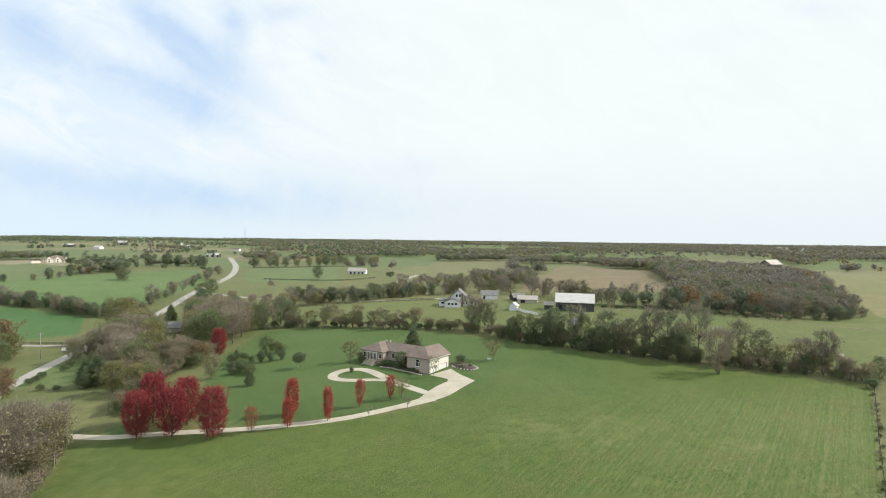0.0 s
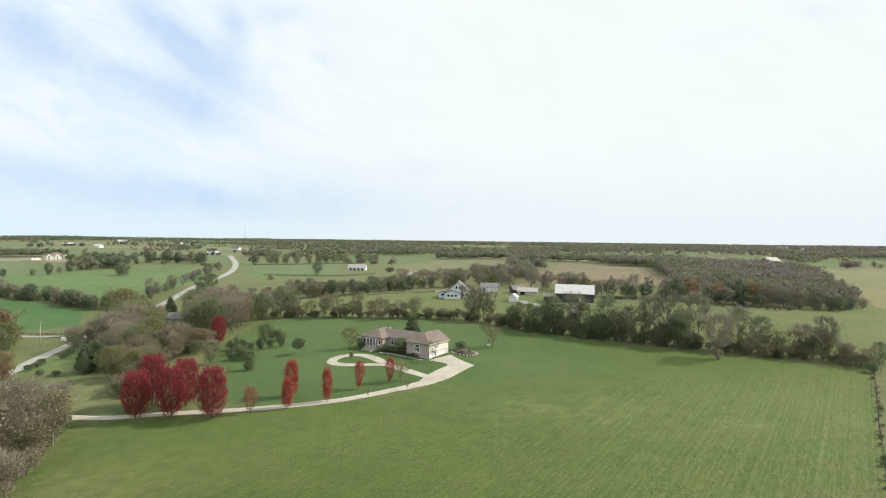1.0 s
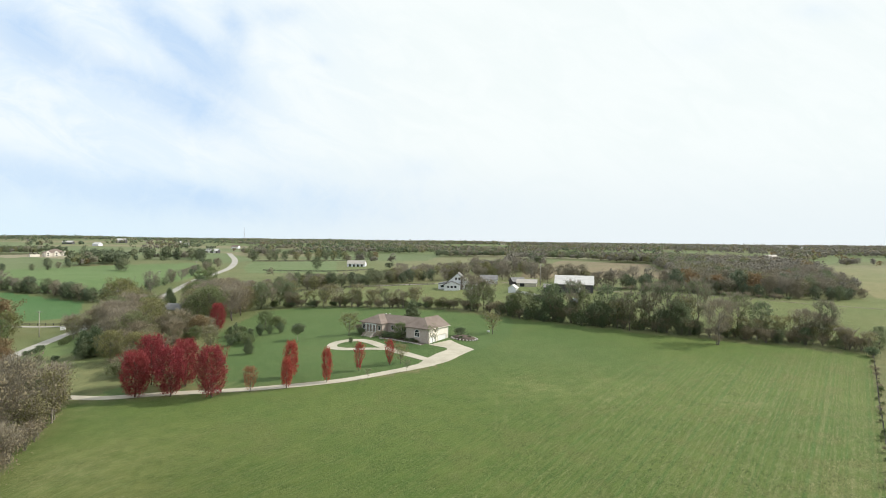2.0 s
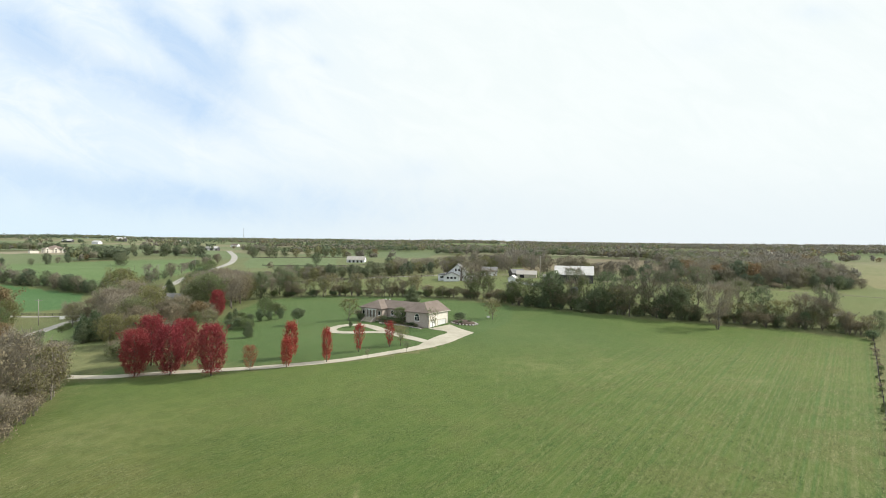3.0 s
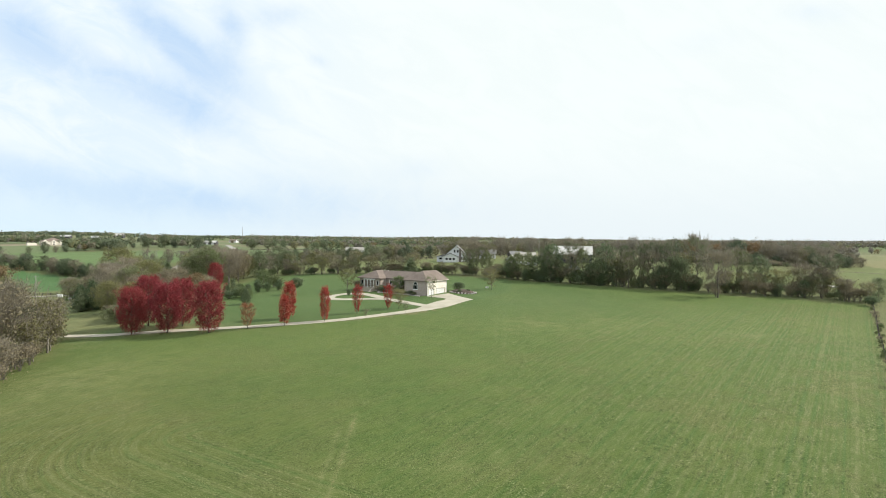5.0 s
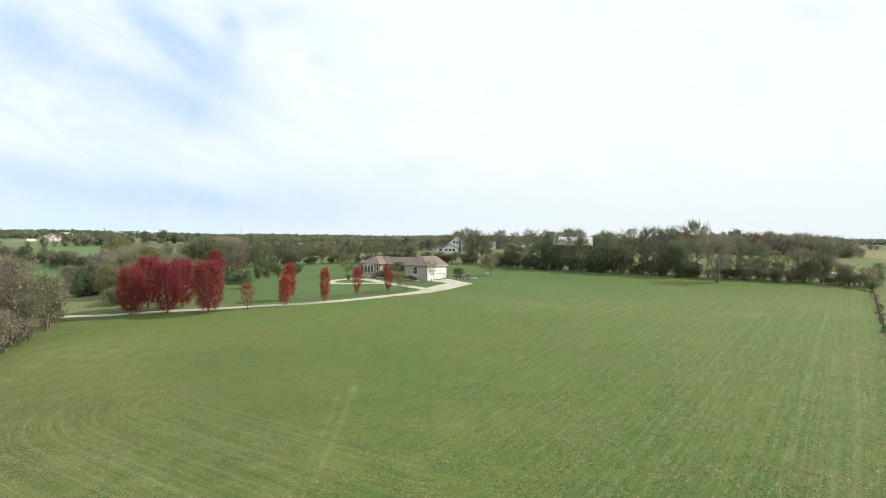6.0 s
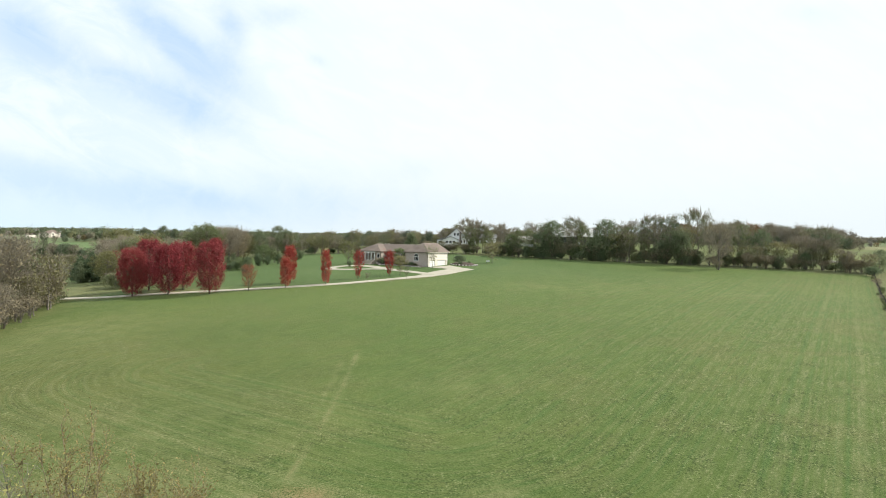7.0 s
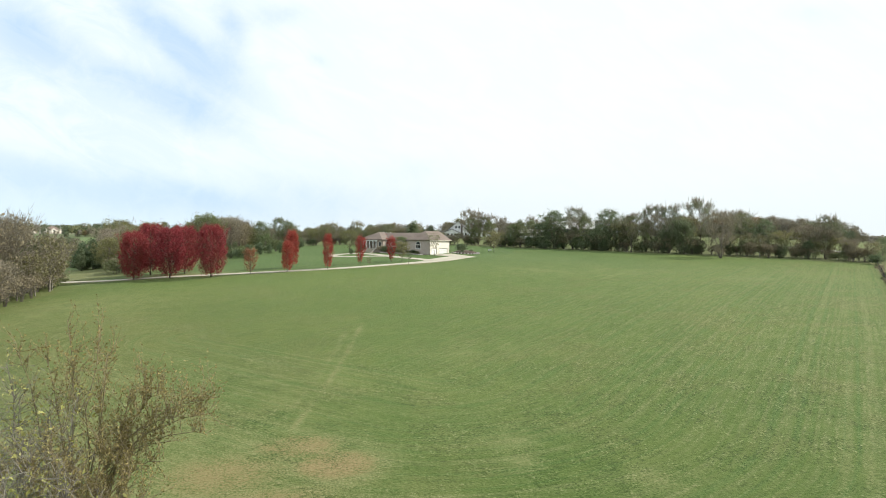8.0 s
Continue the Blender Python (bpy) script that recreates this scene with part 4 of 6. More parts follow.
def tree(name, seed, label, category, height, wide, base, shape, leaf, leaves, size, limbs=16, rise=0.6, trunk_r=None, clumps=60, clump_r=None, fill=0.3, bark=None, twigs=0, forks=4, stems=1, slim=1.0, flat=0.9, streak=0.25):
    """A tree as a thing: a trunk with its limbs, a crown of leaf sprays, and bare twigs where it has lost its leaves."""
    rng, r2 = np.random.default_rng(seed), random.Random(seed)
    ob = thing(name, (0, 0, 0), 0, label, category)
    g, tips = skeleton(r2, height, wide, base, shape, limbs, rise, trunk_r or height * 0.016, forks, stems)
    part("trunk", g, bark or BARK, ob, smooth=True)
    clump_r = clump_r or wide * 0.075
    if leaves:
        p, out = crown_points(rng, tips, height, wide, base, shape, leaves, clumps, clump_r, fill, streak)
        v, f = spray(p, out, size, rng, flat, slim)
        part("crown", leaf_mesh("crown", v, f, leaf), None, ob)
    if twigs:
        t = np.array(tips)[rng.integers(0, len(tips), twigs)] + rng.normal(size=(twigs, 3)) * clump_r * 0.7
        t[:, 2] = np.maximum(t[:, 2], 0.3)
        d = (t - np.array((0, 0, base))) * np.array((1, 1, 0.6))
        d = d / (np.linalg.norm(d, axis=1)[:, None] + 1e-6) + rng.normal(size=(twigs, 3)) * 0.45 + np.array((0, 0, 0.5))
        d *= (height * 0.05 * rng.uniform(0.5, 1.3, twigs))[:, None]
        s = np.cross(d, rng.normal(size=(twigs, 3)))
        s = s / (np.linalg.norm(s, axis=1)[:, None] + 1e-9) * height * 0.0022
        v = np.stack([t - s, t + s, t + d * 0.55 + s * 0.8 + d[:, ::-1] * 0.06, t + d], 1).reshape(-1, 3)
        part("branchwork", leaf_mesh("branchwork", v, np.arange(4 * twigs).reshape(-1, 4), TWIG), None, ob)["kind"] = "stuff"
    return ob


_stock = {}


def stock(kind):
    """The first tree of each kind; it is copied to every place, and taken away at the end if it stands nowhere."""
    if kind not in _stock:
        _stock[kind] = KINDS[kind]()
    return _stock[kind]


_placed = set()


def plant(kind, x, y, scale=1.0, turn=None, group="", label="", tall=1.0, sink=0.0):
    """A tree of that kind on the land at x, y."""
    turn = turn if turn is not None else PLANTER.uniform(0, 360)
    first = stock(kind)
    m = pose(*on_land(x, y, -sink), 0, 0, turn) @ Matrix.Diagonal((scale, scale, scale * tall, 1))
    if kind in _placed:
        s = first.scale
        ob = copy_thing(first, m @ Matrix.Diagonal((1 / s.x, 1 / s.y, 1 / s.z, 1)))
    else:
        ob = first
        ob.matrix_basis = m
        _placed.add(kind)
    if group:
        ob["group"] = group
    if label:
        ob["label"] = label
    return ob


PLANTER = random.Random(7)
KINDS = {
    "red_a": lambda: tree("red_maple", 11, "deep red egg-shaped maple beside the driveway", "tree", 10.7, 6.5, 0.9, "egg", LEAF_RED, 15500, 0.20, 46, 1.0, 0.13, 420, 0.30, 0.22, forks=4, streak=0.75, flat=0.6),
    "red_b": lambda: tree("red_maple", 12, "deep red egg-shaped maple beside the driveway", "tree", 10.8, 6.2, 1.0, "egg", LEAF_RED, 14500, 0.20, 46, 1.0, 0.13, 420, 0.30, 0.22, forks=4, streak=0.75, flat=0.6),
    "red_slim_a": lambda: tree("slim_red_maple", 13, "slim scarlet columnar maple by the driveway", "tree", 7.9, 2.5, 0.8, "egg", LEAF_SCARLET, 5200, 0.16, 34, 1.6, 0.06, 220, 0.16, 0.2, streak=0.8, flat=0.6),
    "red_slim_b": lambda: tree("slim_red_maple", 14, "slim scarlet upswept maple by the driveway", "tree", 7.4, 2.8, 0.8, "vase", LEAF_SCARLET, 3600, 0.16, 30, 2.2, 0.06, 150, 0.15, 0.25, streak=0.9, twigs=80, flat=0.6),
    "red_small": lambda: tree("small_red_maple", 15, "small thinning rust-red maple by the driveway", "tree", 5.6, 3.1, 0.9, "egg", LEAF_RUST, 2300, 0.16, 30, 1.4, 0.06, 140, 0.17, 0.3, streak=0.8, twigs=150, flat=0.6),
    "green_a": lambda: tree("shade_tree", 21, "broad green shade tree turning dull", "tree", 11, 9.5, 1.0, "round", LEAF_GREEN, 4200, 0.36, 24, 0.8, None, 120, 0.50, twigs=400),
    "green_b": lambda: tree("shade_tree", 22, "tall green hedgerow tree with loose crown", "tree", 13, 8.0, 1.0, "round", LEAF_GREEN, 3400, 0.33, 28, 1.0, None, 80, 0.46, 0.2, twigs=600),
    "dark_a": lambda: tree("hedgerow_tree", 23, "dense dark green hedgerow tree", "tree", 11, 8.5, 0.2, "round", LEAF_DARK, 4200, 0.34, 26, 0.8, None, 130, 0.50, 0.2),
    "dark_b": lambda: tree("hedgerow_tree", 24, "dark green hedgerow tree with broken crown", "tree", 13, 8.0, 0.5, "vase", LEAF_DARK, 3300, 0.33, 28, 1.0, None, 90, 0.46, 0.2, twigs=600),
    "airy": lambda: tree("airy_tree", 25, "tall airy tree with thin leaves and open branches", "tree", 17, 8.5, 4.0, "vase", LEAF_DARK, 1900, 0.32, 26, 1.1, 0.22, 0, 0.42, twigs=1100, forks=5),
    "airy_b": lambda: tree("airy_tree", 26, "tall airy tree with thin leaves and open branches", "tree", 15, 8.0, 3.5, "round", LEAF_GREEN, 1800, 0.32, 26, 1.0, 0.2, 0, 0.42, twigs=1100, forks=5),
    "lacy": lambda: tree("lacy_tree", 39, "tall thin nearly leafless hedgerow tree", "tree", 13.5, 6.5, 3.0, "vase", LEAF_PALE, 260, 0.30, 22, 1.3, 0.14, 0, 0.50, twigs=800, forks=5),
    "bare_a": lambda: tree("bare_tree", 27, "nearly bare grey-brown autumn tree", "tree", 11, 8.0, 2.0, "vase", LEAF_BROWN, 500, 0.34, 30, 0.9, None, 0, 0.55, twigs=2600, forks=6),
    "bare_b": lambda: tree("bare_tree", 28, "nearly bare grey-brown autumn tree", "tree", 9.5, 8.5, 1.5, "round", LEAF_BROWN, 700, 0.34, 28, 0.8, None, 10, 0.6, twigs=2600, forks=6),
    "brown_a": lambda: tree("brown_tree", 29, "brown autumn tree with thinning leaves", "tree", 10, 8.5, 0.8, "round", LEAF_BROWN, 3000, 0.32, 28, 0.9, None, 70, 0.52, twigs=1800, forks=5),
    "olive_a": lambda: tree("yellowing_tree", 30, "large yellow-green autumn shade tree", "tree", 11, 9.5, 0.9, "round", LEAF_OLIVE, 4600, 0.35, 26, 0.8, None, 130, 0.56, twigs=500),
    "olive_b": lambda: tree("olive_tree", 38, "olive-brown autumn tree with thinning crown", "tree", 10.5, 8.5, 0.6, "round", LEAF_DULL, 3200, 0.30, 28, 0.9, None, 80, 0.52, twigs=1700, forks=5),
    "olive_thin": lambda: tree("yellowing_tree", 36, "thin yellow-tan young tree on the lawn", "tree", 7, 5.5, 1.2, "round", LEAF_OLIVE, 900, 0.30, 22, 0.9, None, 20, 0.42, twigs=500),
    "pale_thin": lambda: tree("thin_tree", 37, "thin pale olive hedgerow tree with open branches", "tree", 7.5, 5.0, 0.8, "vase", LEAF_PALE, 800, 0.32, 24, 1.1, None, 10, 0.40, bark=BARK_PALE, twigs=500),
    "orange_a": lambda: tree("orange_tree", 31, "orange-brown autumn tree by the road", "tree", 10, 8.5, 1.4, "round", LEAF_ORANGE, 2600, 0.44, 22, 0.7, None, 70, 0.66),
    "dead": lambda: tree("dead_tree", 32, "pale bare dead tree with broken limbs", "tree", 10, 6, 2.5, "vase", LEAF_BROWN, 0, 0.3, 16, 1.1, 0.2, 0, 0.4, bark=BARK_PALE, twigs=350, forks=4),
    "conifer": lambda: tree("conifer", 33, "dark green conical evergreen tree", "tree", 7.2, 5.8, 0.4, "cone", LEAF_DARK, 3000, 0.36, 40, 0.1, 0.12, 60, 0.36, 0.35),
    "ball": lambda: tree("lawn_tree", 44, "small dark ball-headed tree on a thin pale stem", "tree", 5.0, 3.9, 1.9, "round", LEAF_DARK, 2600, 0.24, 24, 0.6, 0.07, 90, 0.26, 0.3, bark=BARK_PALE),
    "cypress": lambda: tree("cypress", 45, "slim dark green upright cypress", "tree", 4.6, 1.3, 0.1, "egg", LEAF_DARK, 1500, 0.2, 20, 1.8, 0.05, 60, 0.14, 0.2, streak=0.8),
    "cedar": lambda: tree("cedar", 34, "small dark green cedar on grass", "tree", 4.4, 2.6, 0.2, "round", LEAF_DARK, 1300, 0.28, 26, 0.6, 0.07, 50, 0.24, 0.35),
    "young": lambda: tree("young_tree", 35, "young thin nearly leafless lawn tree", "tree", 5.0, 3.4, 1.3, "vase", LEAF_GREEN, 260, 0.22, 20, 1.1, 0.05, 0, 0.25, twigs=500),
    "shrub": lambda: tree("shrub", 41, "dense dark green rounded shrub", "shrub", 2.4, 3.0, 0.1, "mound", LEAF_DARK, 1100, 0.26, 16, 0.5, 0.05, 40, 0.28, 0.35, stems=3),
    "shrub_green": lambda: tree("shrub", 42, "leafy green rounded garden shrub", "shrub", 2.8, 3.2, 0.1, "mound", LEAF_GREEN, 1100, 0.28, 16, 0.5, 0.05, 40, 0.30, 0.35, stems=3),
    "brush": lambda: tree("brush", 43, "tangled grey-brown hedgerow brush", "shrub", 3.2, 4.5, 0.1, "mound", LEAF_BROWN, 500, 0.26, 16, 0.9, 0.05, 10, 0.40, 0.3, twigs=900, stems=4),
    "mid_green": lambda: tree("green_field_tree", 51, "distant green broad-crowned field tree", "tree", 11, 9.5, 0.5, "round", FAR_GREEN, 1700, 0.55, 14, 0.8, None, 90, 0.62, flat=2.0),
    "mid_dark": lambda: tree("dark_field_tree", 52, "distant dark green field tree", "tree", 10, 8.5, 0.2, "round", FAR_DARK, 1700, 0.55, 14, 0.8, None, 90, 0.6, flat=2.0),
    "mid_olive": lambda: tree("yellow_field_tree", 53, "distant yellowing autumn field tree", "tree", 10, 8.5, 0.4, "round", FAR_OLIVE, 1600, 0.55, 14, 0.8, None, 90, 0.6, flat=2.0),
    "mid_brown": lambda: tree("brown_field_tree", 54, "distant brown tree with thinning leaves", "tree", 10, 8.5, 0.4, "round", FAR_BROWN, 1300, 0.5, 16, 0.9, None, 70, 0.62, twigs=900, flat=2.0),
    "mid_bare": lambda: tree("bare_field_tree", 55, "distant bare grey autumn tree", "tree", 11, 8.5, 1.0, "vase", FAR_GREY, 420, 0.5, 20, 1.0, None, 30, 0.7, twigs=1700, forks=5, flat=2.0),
    "mid_orange": lambda: tree("orange_field_tree", 56, "distant orange-leaved autumn field tree", "tree", 10, 9, 1.2, "round", LEAF_ORANGE, 1100, 0.65, 12, 0.7, None, 50, 0.8),
}


def row(mix, pts, gap_m, sizes, group, wobble=1.5, tall=(0.85, 1.15)):
    """Trees along a line: kinds drawn from a mix, at about even gaps."""
    line = spline(pts, 1.0)
    run, want = 0.0, PLANTER.uniform(0, gap_m)
    for a, b in zip(line, line[1:]):
        run += float(np.linalg.norm(b - a))
        if run >= want:
            plant(PLANTER.choice(mix), b[0] + PLANTER.gauss(0, wobble), b[1] + PLANTER.gauss(0, wobble), PLANTER.uniform(*sizes), group=group, tall=PLANTER.uniform(*tall))
            want = run + gap_m * PLANTER.uniform(0.7, 1.35)


def grove(mix, poly, count, sizes, group, avoid=2.5):
    """Trees strewn over an outline, leaving the cottage's garden open."""
    xs, ys = [p[0] for p in poly], [p[1] for p in poly]
    done = []
    for _ in range(count * 30):
        x, y = PLANTER.uniform(min(xs), max(xs)), PLANTER.uniform(min(ys), max(ys))
        if 192 < y < 262 and abs(x + 0.478 * y) < 8 or 255 < y < 350 and -0.53 < x / y < -0.44:
            continue
        if len(done) < count and inside(poly, np.array([x]), np.array([y]))[0] and all((x - a) ** 2 + (y - b) ** 2 > avoid ** 2 for a, b in done):
            done.append((x, y))
            plant(PLANTER.choice(mix), x, y, PLANTER.uniform(*sizes), group=group, tall=PLANTER.uniform(0.85, 1.15))


# red maples along the driveway
for kind, x, y, s, turn in (("red_a", -68.0, 125.6, 0.96, 20), ("red_b", -59.8, 125.0, 1.0, 80), ("red_a", -49.9, 123.2, 1.02, 200), ("red_b", -68.6, 134.0, 1.08, 140), ("red_b", -59.4, 131.6, 1.0, 290)):
    plant(kind, x, y, s, turn, group="red maples by the driveway")
for kind, x, y, s, tall in (("red_small", -42.3, 125.4, 1.0, 1.0), ("red_slim_a", -34.6, 127.2, 1.12, 0.76), ("red_slim_a", -35.5, 134.5, 1.38, 0.80), ("red_slim_a", -26.2, 130.3, 0.98, 1.02), ("red_slim_b", -20.0, 138.6, 0.98, 0.95), ("red_slim_b", -12.8, 143.1, 0.92, 0.95)):
    plant(kind, x, y, s, group="slim maples by the driveway", tall=tall)
plant("red_b", -77.5, 196.0, 0.82, label="tall deep red maple at the back of the lawn", tall=1.06)
plant("orange_a", -80.0, 186.5, 0.72, label="rusty brown maple fading at the back of the lawn")
# young trees and lone trees on the lawn
for kind, x, y, s in (("young", -17.0, 132.5, 0.45), ("young", -8.1, 137.2, 0.6), ("olive_thin", -10.2, 144.3, 0.72), ("cedar", -26.7, 167.3, 0.42), ("ball", -43.9, 173.0, 1.0), ("olive_thin", -29.1, 177.9, 1.0), ("conifer", -54.0, 158.2, 0.62), ("olive_b", -68.3, 167.0, 0.68), ("shrub_green", -64.5, 179.5, 0.9), ("shrub", -62.5, 176.5, 1.0), ("shrub_green", -60.0, 172.0, 1.1), ("shrub", -63.2, 170.5, 0.9), ("shrub_green", -57.5, 169.5, 1.0), ("shrub", -66.5, 177.5, 0.8), ("cypress", -66.3, 182.7, 1.0), ("cypress", -58.6, 183.1, 0.85), ("cypress", -67.6, 181.6, 0.8), ("olive_thin", 16.6, 180.6, 0.95), ("conifer", -9.5, 188.7, 1.3), ("green_a", -59.8, 192.3, 0.58), ("shrub_green", -56.6, 194.8, 1.4), ("cedar", -52.4, 185.0, 0.8), ("cedar", -55.7, 183.6, 0.7), ("cedar", -60.3, 178.9, 0.75), ("cedar", -62.0, 173.3, 0.6), ("cedar", -58.5, 182.3, 0.9)):
    plant(kind, x, y, s)

# the hedgerow behind the house, then along the far side of the hay field
BACK = [(-72, 244), (-54, 241), (-33, 236), (-19, 233), (0.5, 229), (17, 222), (25, 213)]
row(["green_b", "lacy", "airy_b", "lacy", "brown_a", "lacy", "lacy"], BACK[:4] + [(-9, 231)], 4.6, (0.45, 0.68), "hedgerow trees")
row(["olive_thin", "pale_thin", "pale_thin"], BACK[:4] + [(-7, 230.5)], 4.0, (0.8, 1.2), "hedgerow trees", 1.8)
row(["pale_thin", "olive_thin"], [(-7, 230.5), (0.5, 229), (8, 226)], 3.0, (0.5, 0.75), "hedgerow trees", 1.2)
row(["lacy", "green_b", "airy_b", "pale_thin"], [(9, 226), (17, 222), (25, 213)], 4.0, (0.55, 0.8), "hedgerow trees", 1.5)
row(["brush", "shrub", "shrub_green", "brush"], BACK, 1.4, (0.7, 1.2), "hedgerow undergrowth", 1.2)
SIDE = [(22, 216), (36, 204.5), (51, 197), (61, 191.5), (74, 185.5), (86, 180)]
row(["dark_a", "dark_b", "dark_a", "dark_b", "green_b", "airy_b", "airy_b", "lacy"], SIDE, 3.1, (0.62, 0.94), "hedgerow trees", 1.8)
row(["shrub", "brush", "brush", "shrub_green", "pale_thin", "brush"], SIDE, 1.3, (0.7, 1.7), "hedgerow undergrowth", 1.1)
row(["dark_a", "dark_b", "green_b", "dark_a"], SIDE, 1.8, (0.32, 0.55), "hedgerow undergrowth", 1.4)
END = [(86, 180), (96, 176), (107, 173), (117, 168.5), (125, 164)]
row(["airy_b", "brown_a", "green_b", "bare_b", "bare_a"], END, 5.4, (0.42, 0.6), "hedgerow trees", 1.4)
row(["pale_thin", "pale_thin", "olive_thin"], END, 4.5, (0.7, 1.1), "hedgerow trees", 1.2)
row(["brush", "brush", "brush", "shrub_green"], END, 1.2, (0.7, 1.15), "hedgerow undergrowth", 1.2)
row(["green_b", "dark_a", "brown_a"], END, 3.0, (0.28, 0.45), "hedgerow undergrowth", 1.2)
for kind, x, y, s in (("lacy", 10.5, 231, 1.05), ("lacy", 13, 230, 0.95), ("airy_b", 17, 228, 0.78), ("lacy", 20, 227, 0.9), ("lacy", 15, 229, 1.0), ("dark_a", 40, 203.5, 1.22), ("airy", 48, 203, 0.88), ("dark_b", 57, 195, 1.1), ("airy", 71, 192, 0.92), ("airy", 76, 189, 0.93), ("airy", 84.5, 186, 1.04), ("bare_a", 83.5, 169.5, 1.25), ("brush", 83.4, 169.8, 0.8), ("airy_b", 95, 180, 0.95), ("dark_b", 101, 178, 0.9), ("bare_a", 112, 173, 0.9), ("airy", 117.5, 171.5, 0.78), ("bare_b", 116, 171.5, 0.95), ("dark_a", 129.8, 166.5, 0.62), ("shrub", 121.3, 158.5, 1.1)):
    plant(kind, x, y, s)

# woods by the near end of the driveway
EDGE = [(-78, 113), (-83, 124), (-90, 122), (-88, 96), (-84, 84), (-72, 78), (-70, 88), (-74, 100)]
grove(["bare_a", "bare_b", "olive_b", "bare_b", "bare_a", "green_b", "brown_a"], [(-84, 96), (-86, 128), (-100, 134), (-118, 118), (-112, 86), (-92, 80)], 54, (0.62, 0.98), "woods by the drive", 3.6)
grove(["bare_a", "bare_b", "olive_b", "bare_a", "brown_a"], EDGE, 16, (0.6, 0.95), "woods by the drive", 3.2)
for kind, x, y, s in (("brown_a", -98, 106, 1.6), ("olive_b", -102, 114, 1.65), ("brown_a", -108, 122, 1.7), ("olive_b", -93, 100, 1.4), ("bare_a", -89, 98, 1.2), ("olive_b", -88, 92, 1.1), ("bare_b", -79.5, 101, 1.5), ("bare_a", -82, 104.5, 1.4), ("bare_a", -84, 108, 1.3), ("green_b", -81.5, 112, 0.8), ("olive_b", -87, 116, 0.9), ("brown_a", -84, 88, 1.0)):
    plant(kind, x, y, s, group="woods by the drive")
row(["brush", "brush", "shrub_green", "pale_thin"], [(-69, 82), (-73, 98), (-77, 112), (-82, 124)], 2.2, (0.8, 1.4), "woodland edge brush")
plant("dead", -87, 130.5, 0.8)
# trees between lawn and road
grove(["olive_b", "brown_a", "bare_a", "bare_b", "olive_a", "green_a"], [(-84, 150), (-84, 170), (-86, 200), (-100, 212), (-120, 206), (-112, 186), (-97, 178), (-92, 160)], 20, (0.6, 0.95), "woods by the road", 4.5)
row(["brush", "shrub_green", "brush"], [(-80, 142), (-84, 160), (-84, 180), (-88, 200)], 3.0, (0.8, 1.5), "woods by the road", 1.8)
row(["bare_b", "brown_a", "olive_b", "brush"], [(-135, 206), (-140, 222), (-145, 244)], 5.0, (0.5, 0.9), "roadside trees", 1.5)
for kind, x, y, s in (("olive_a", -95.0, 185, 1.15), ("olive_a", -86, 158, 0.75), ("dark_a", -79, 147, 0.62), ("conifer", -104.5, 170.5, 1.25), ("conifer", -108.5, 171.5, 1.1), ("conifer", -101.5, 170, 0.95), ("conifer", -106.5, 168.5, 0.9), ("conifer", -140, 291, 1.4), ("olive_a", -144, 255, 1.7), ("olive_a", -94, 161, 0.8), ("brown_a", -92, 172, 0.9), ("olive_b", -97, 175, 1.0), ("shrub_green", -66, 186.5, 1.0), ("shrub_green", -69, 185, 0.9), ("shrub_green", -82, 143, 1.3), ("shrub", -78, 141, 1.1), ("shrub", -115, 168, 0.7), ("shrub_green", -121, 170, 0.7), ("bare_a", -99, 181, 1.05), ("bare_a", -105, 188, 1.0), ("bare_a", -111, 196, 0.95), ("olive_a", -101, 215, 0.5), ("green_a", -105, 226, 0.45), ("brown_a", -85, 195, 0.62), ("brown_a", -79, 190, 0.6), ("green_a", -79, 182, 0.42), ("dark_a", -66, 246, 0.95), ("dark_a", -78, 244, 1.05), ("dark_b", -72, 252, 1.0), ("olive_a", -129, 236, 1.25), ("bare_a", -122, 208, 1.15), ("bare_b", -126, 216, 1.1), ("brown_a", -132, 222, 1.0), ("bare_a", -134, 236, 1.1), ("bare_b", -138, 250, 1.1), ("bare_a", -116, 204, 1.0), ("brown_a", -141, 262, 1.1), ("bare_a", -117, 282, 0.8), ("bare_b", -118, 296, 0.8)):
    plant(kind, x, y, s)
grove(["bare_a", "bare_b", "bare_a", "brown_a", "bare_b", "green_a", "olive_a"], [(-88, 200), (-80, 212), (-80, 240), (-95, 262), (-125, 300), (-148, 320), (-143, 262), (-132, 226), (-118, 206)], 56, (0.95, 1.3), "brown woods by the road", 4.5)
grove(["olive_b", "bare_b", "brown_a", "green_a", "bare_a"], [(-80, 240), (-72, 252), (-80, 296), (-118, 350), (-140, 352), (-148, 322), (-120, 300)], 26, (0.5, 0.75), "brown woods by the road", 5)
for kind, x, y, s in (("orange_a", -131, 168, 0.8), ("orange_a", -127, 163, 0.62), ("olive_a", -172, 224, 0.95), ("orange_a", -180, 230, 1.5), ("green_a", -168, 214, 0.8), ("olive_a", -176, 210, 0.8), ("shrub", -130.5, 178.5, 0.8), ("shrub", -131, 182, 0.75), ("shrub", -132, 186.5, 0.85), ("shrub_green", -130, 194, 0.8), ("shrub_green", -132, 200, 0.8), ("green_a", -155, 366, 1.0), ("green_a", -157, 384, 1.0), ("dark_a", -150, 352, 0.85), ("mid_green", -266, 472, 1.0), ("mid_dark", -274, 480, 1.0), ("mid_green", -113, 512, 1.05)):
    plant(kind, x, y, s)
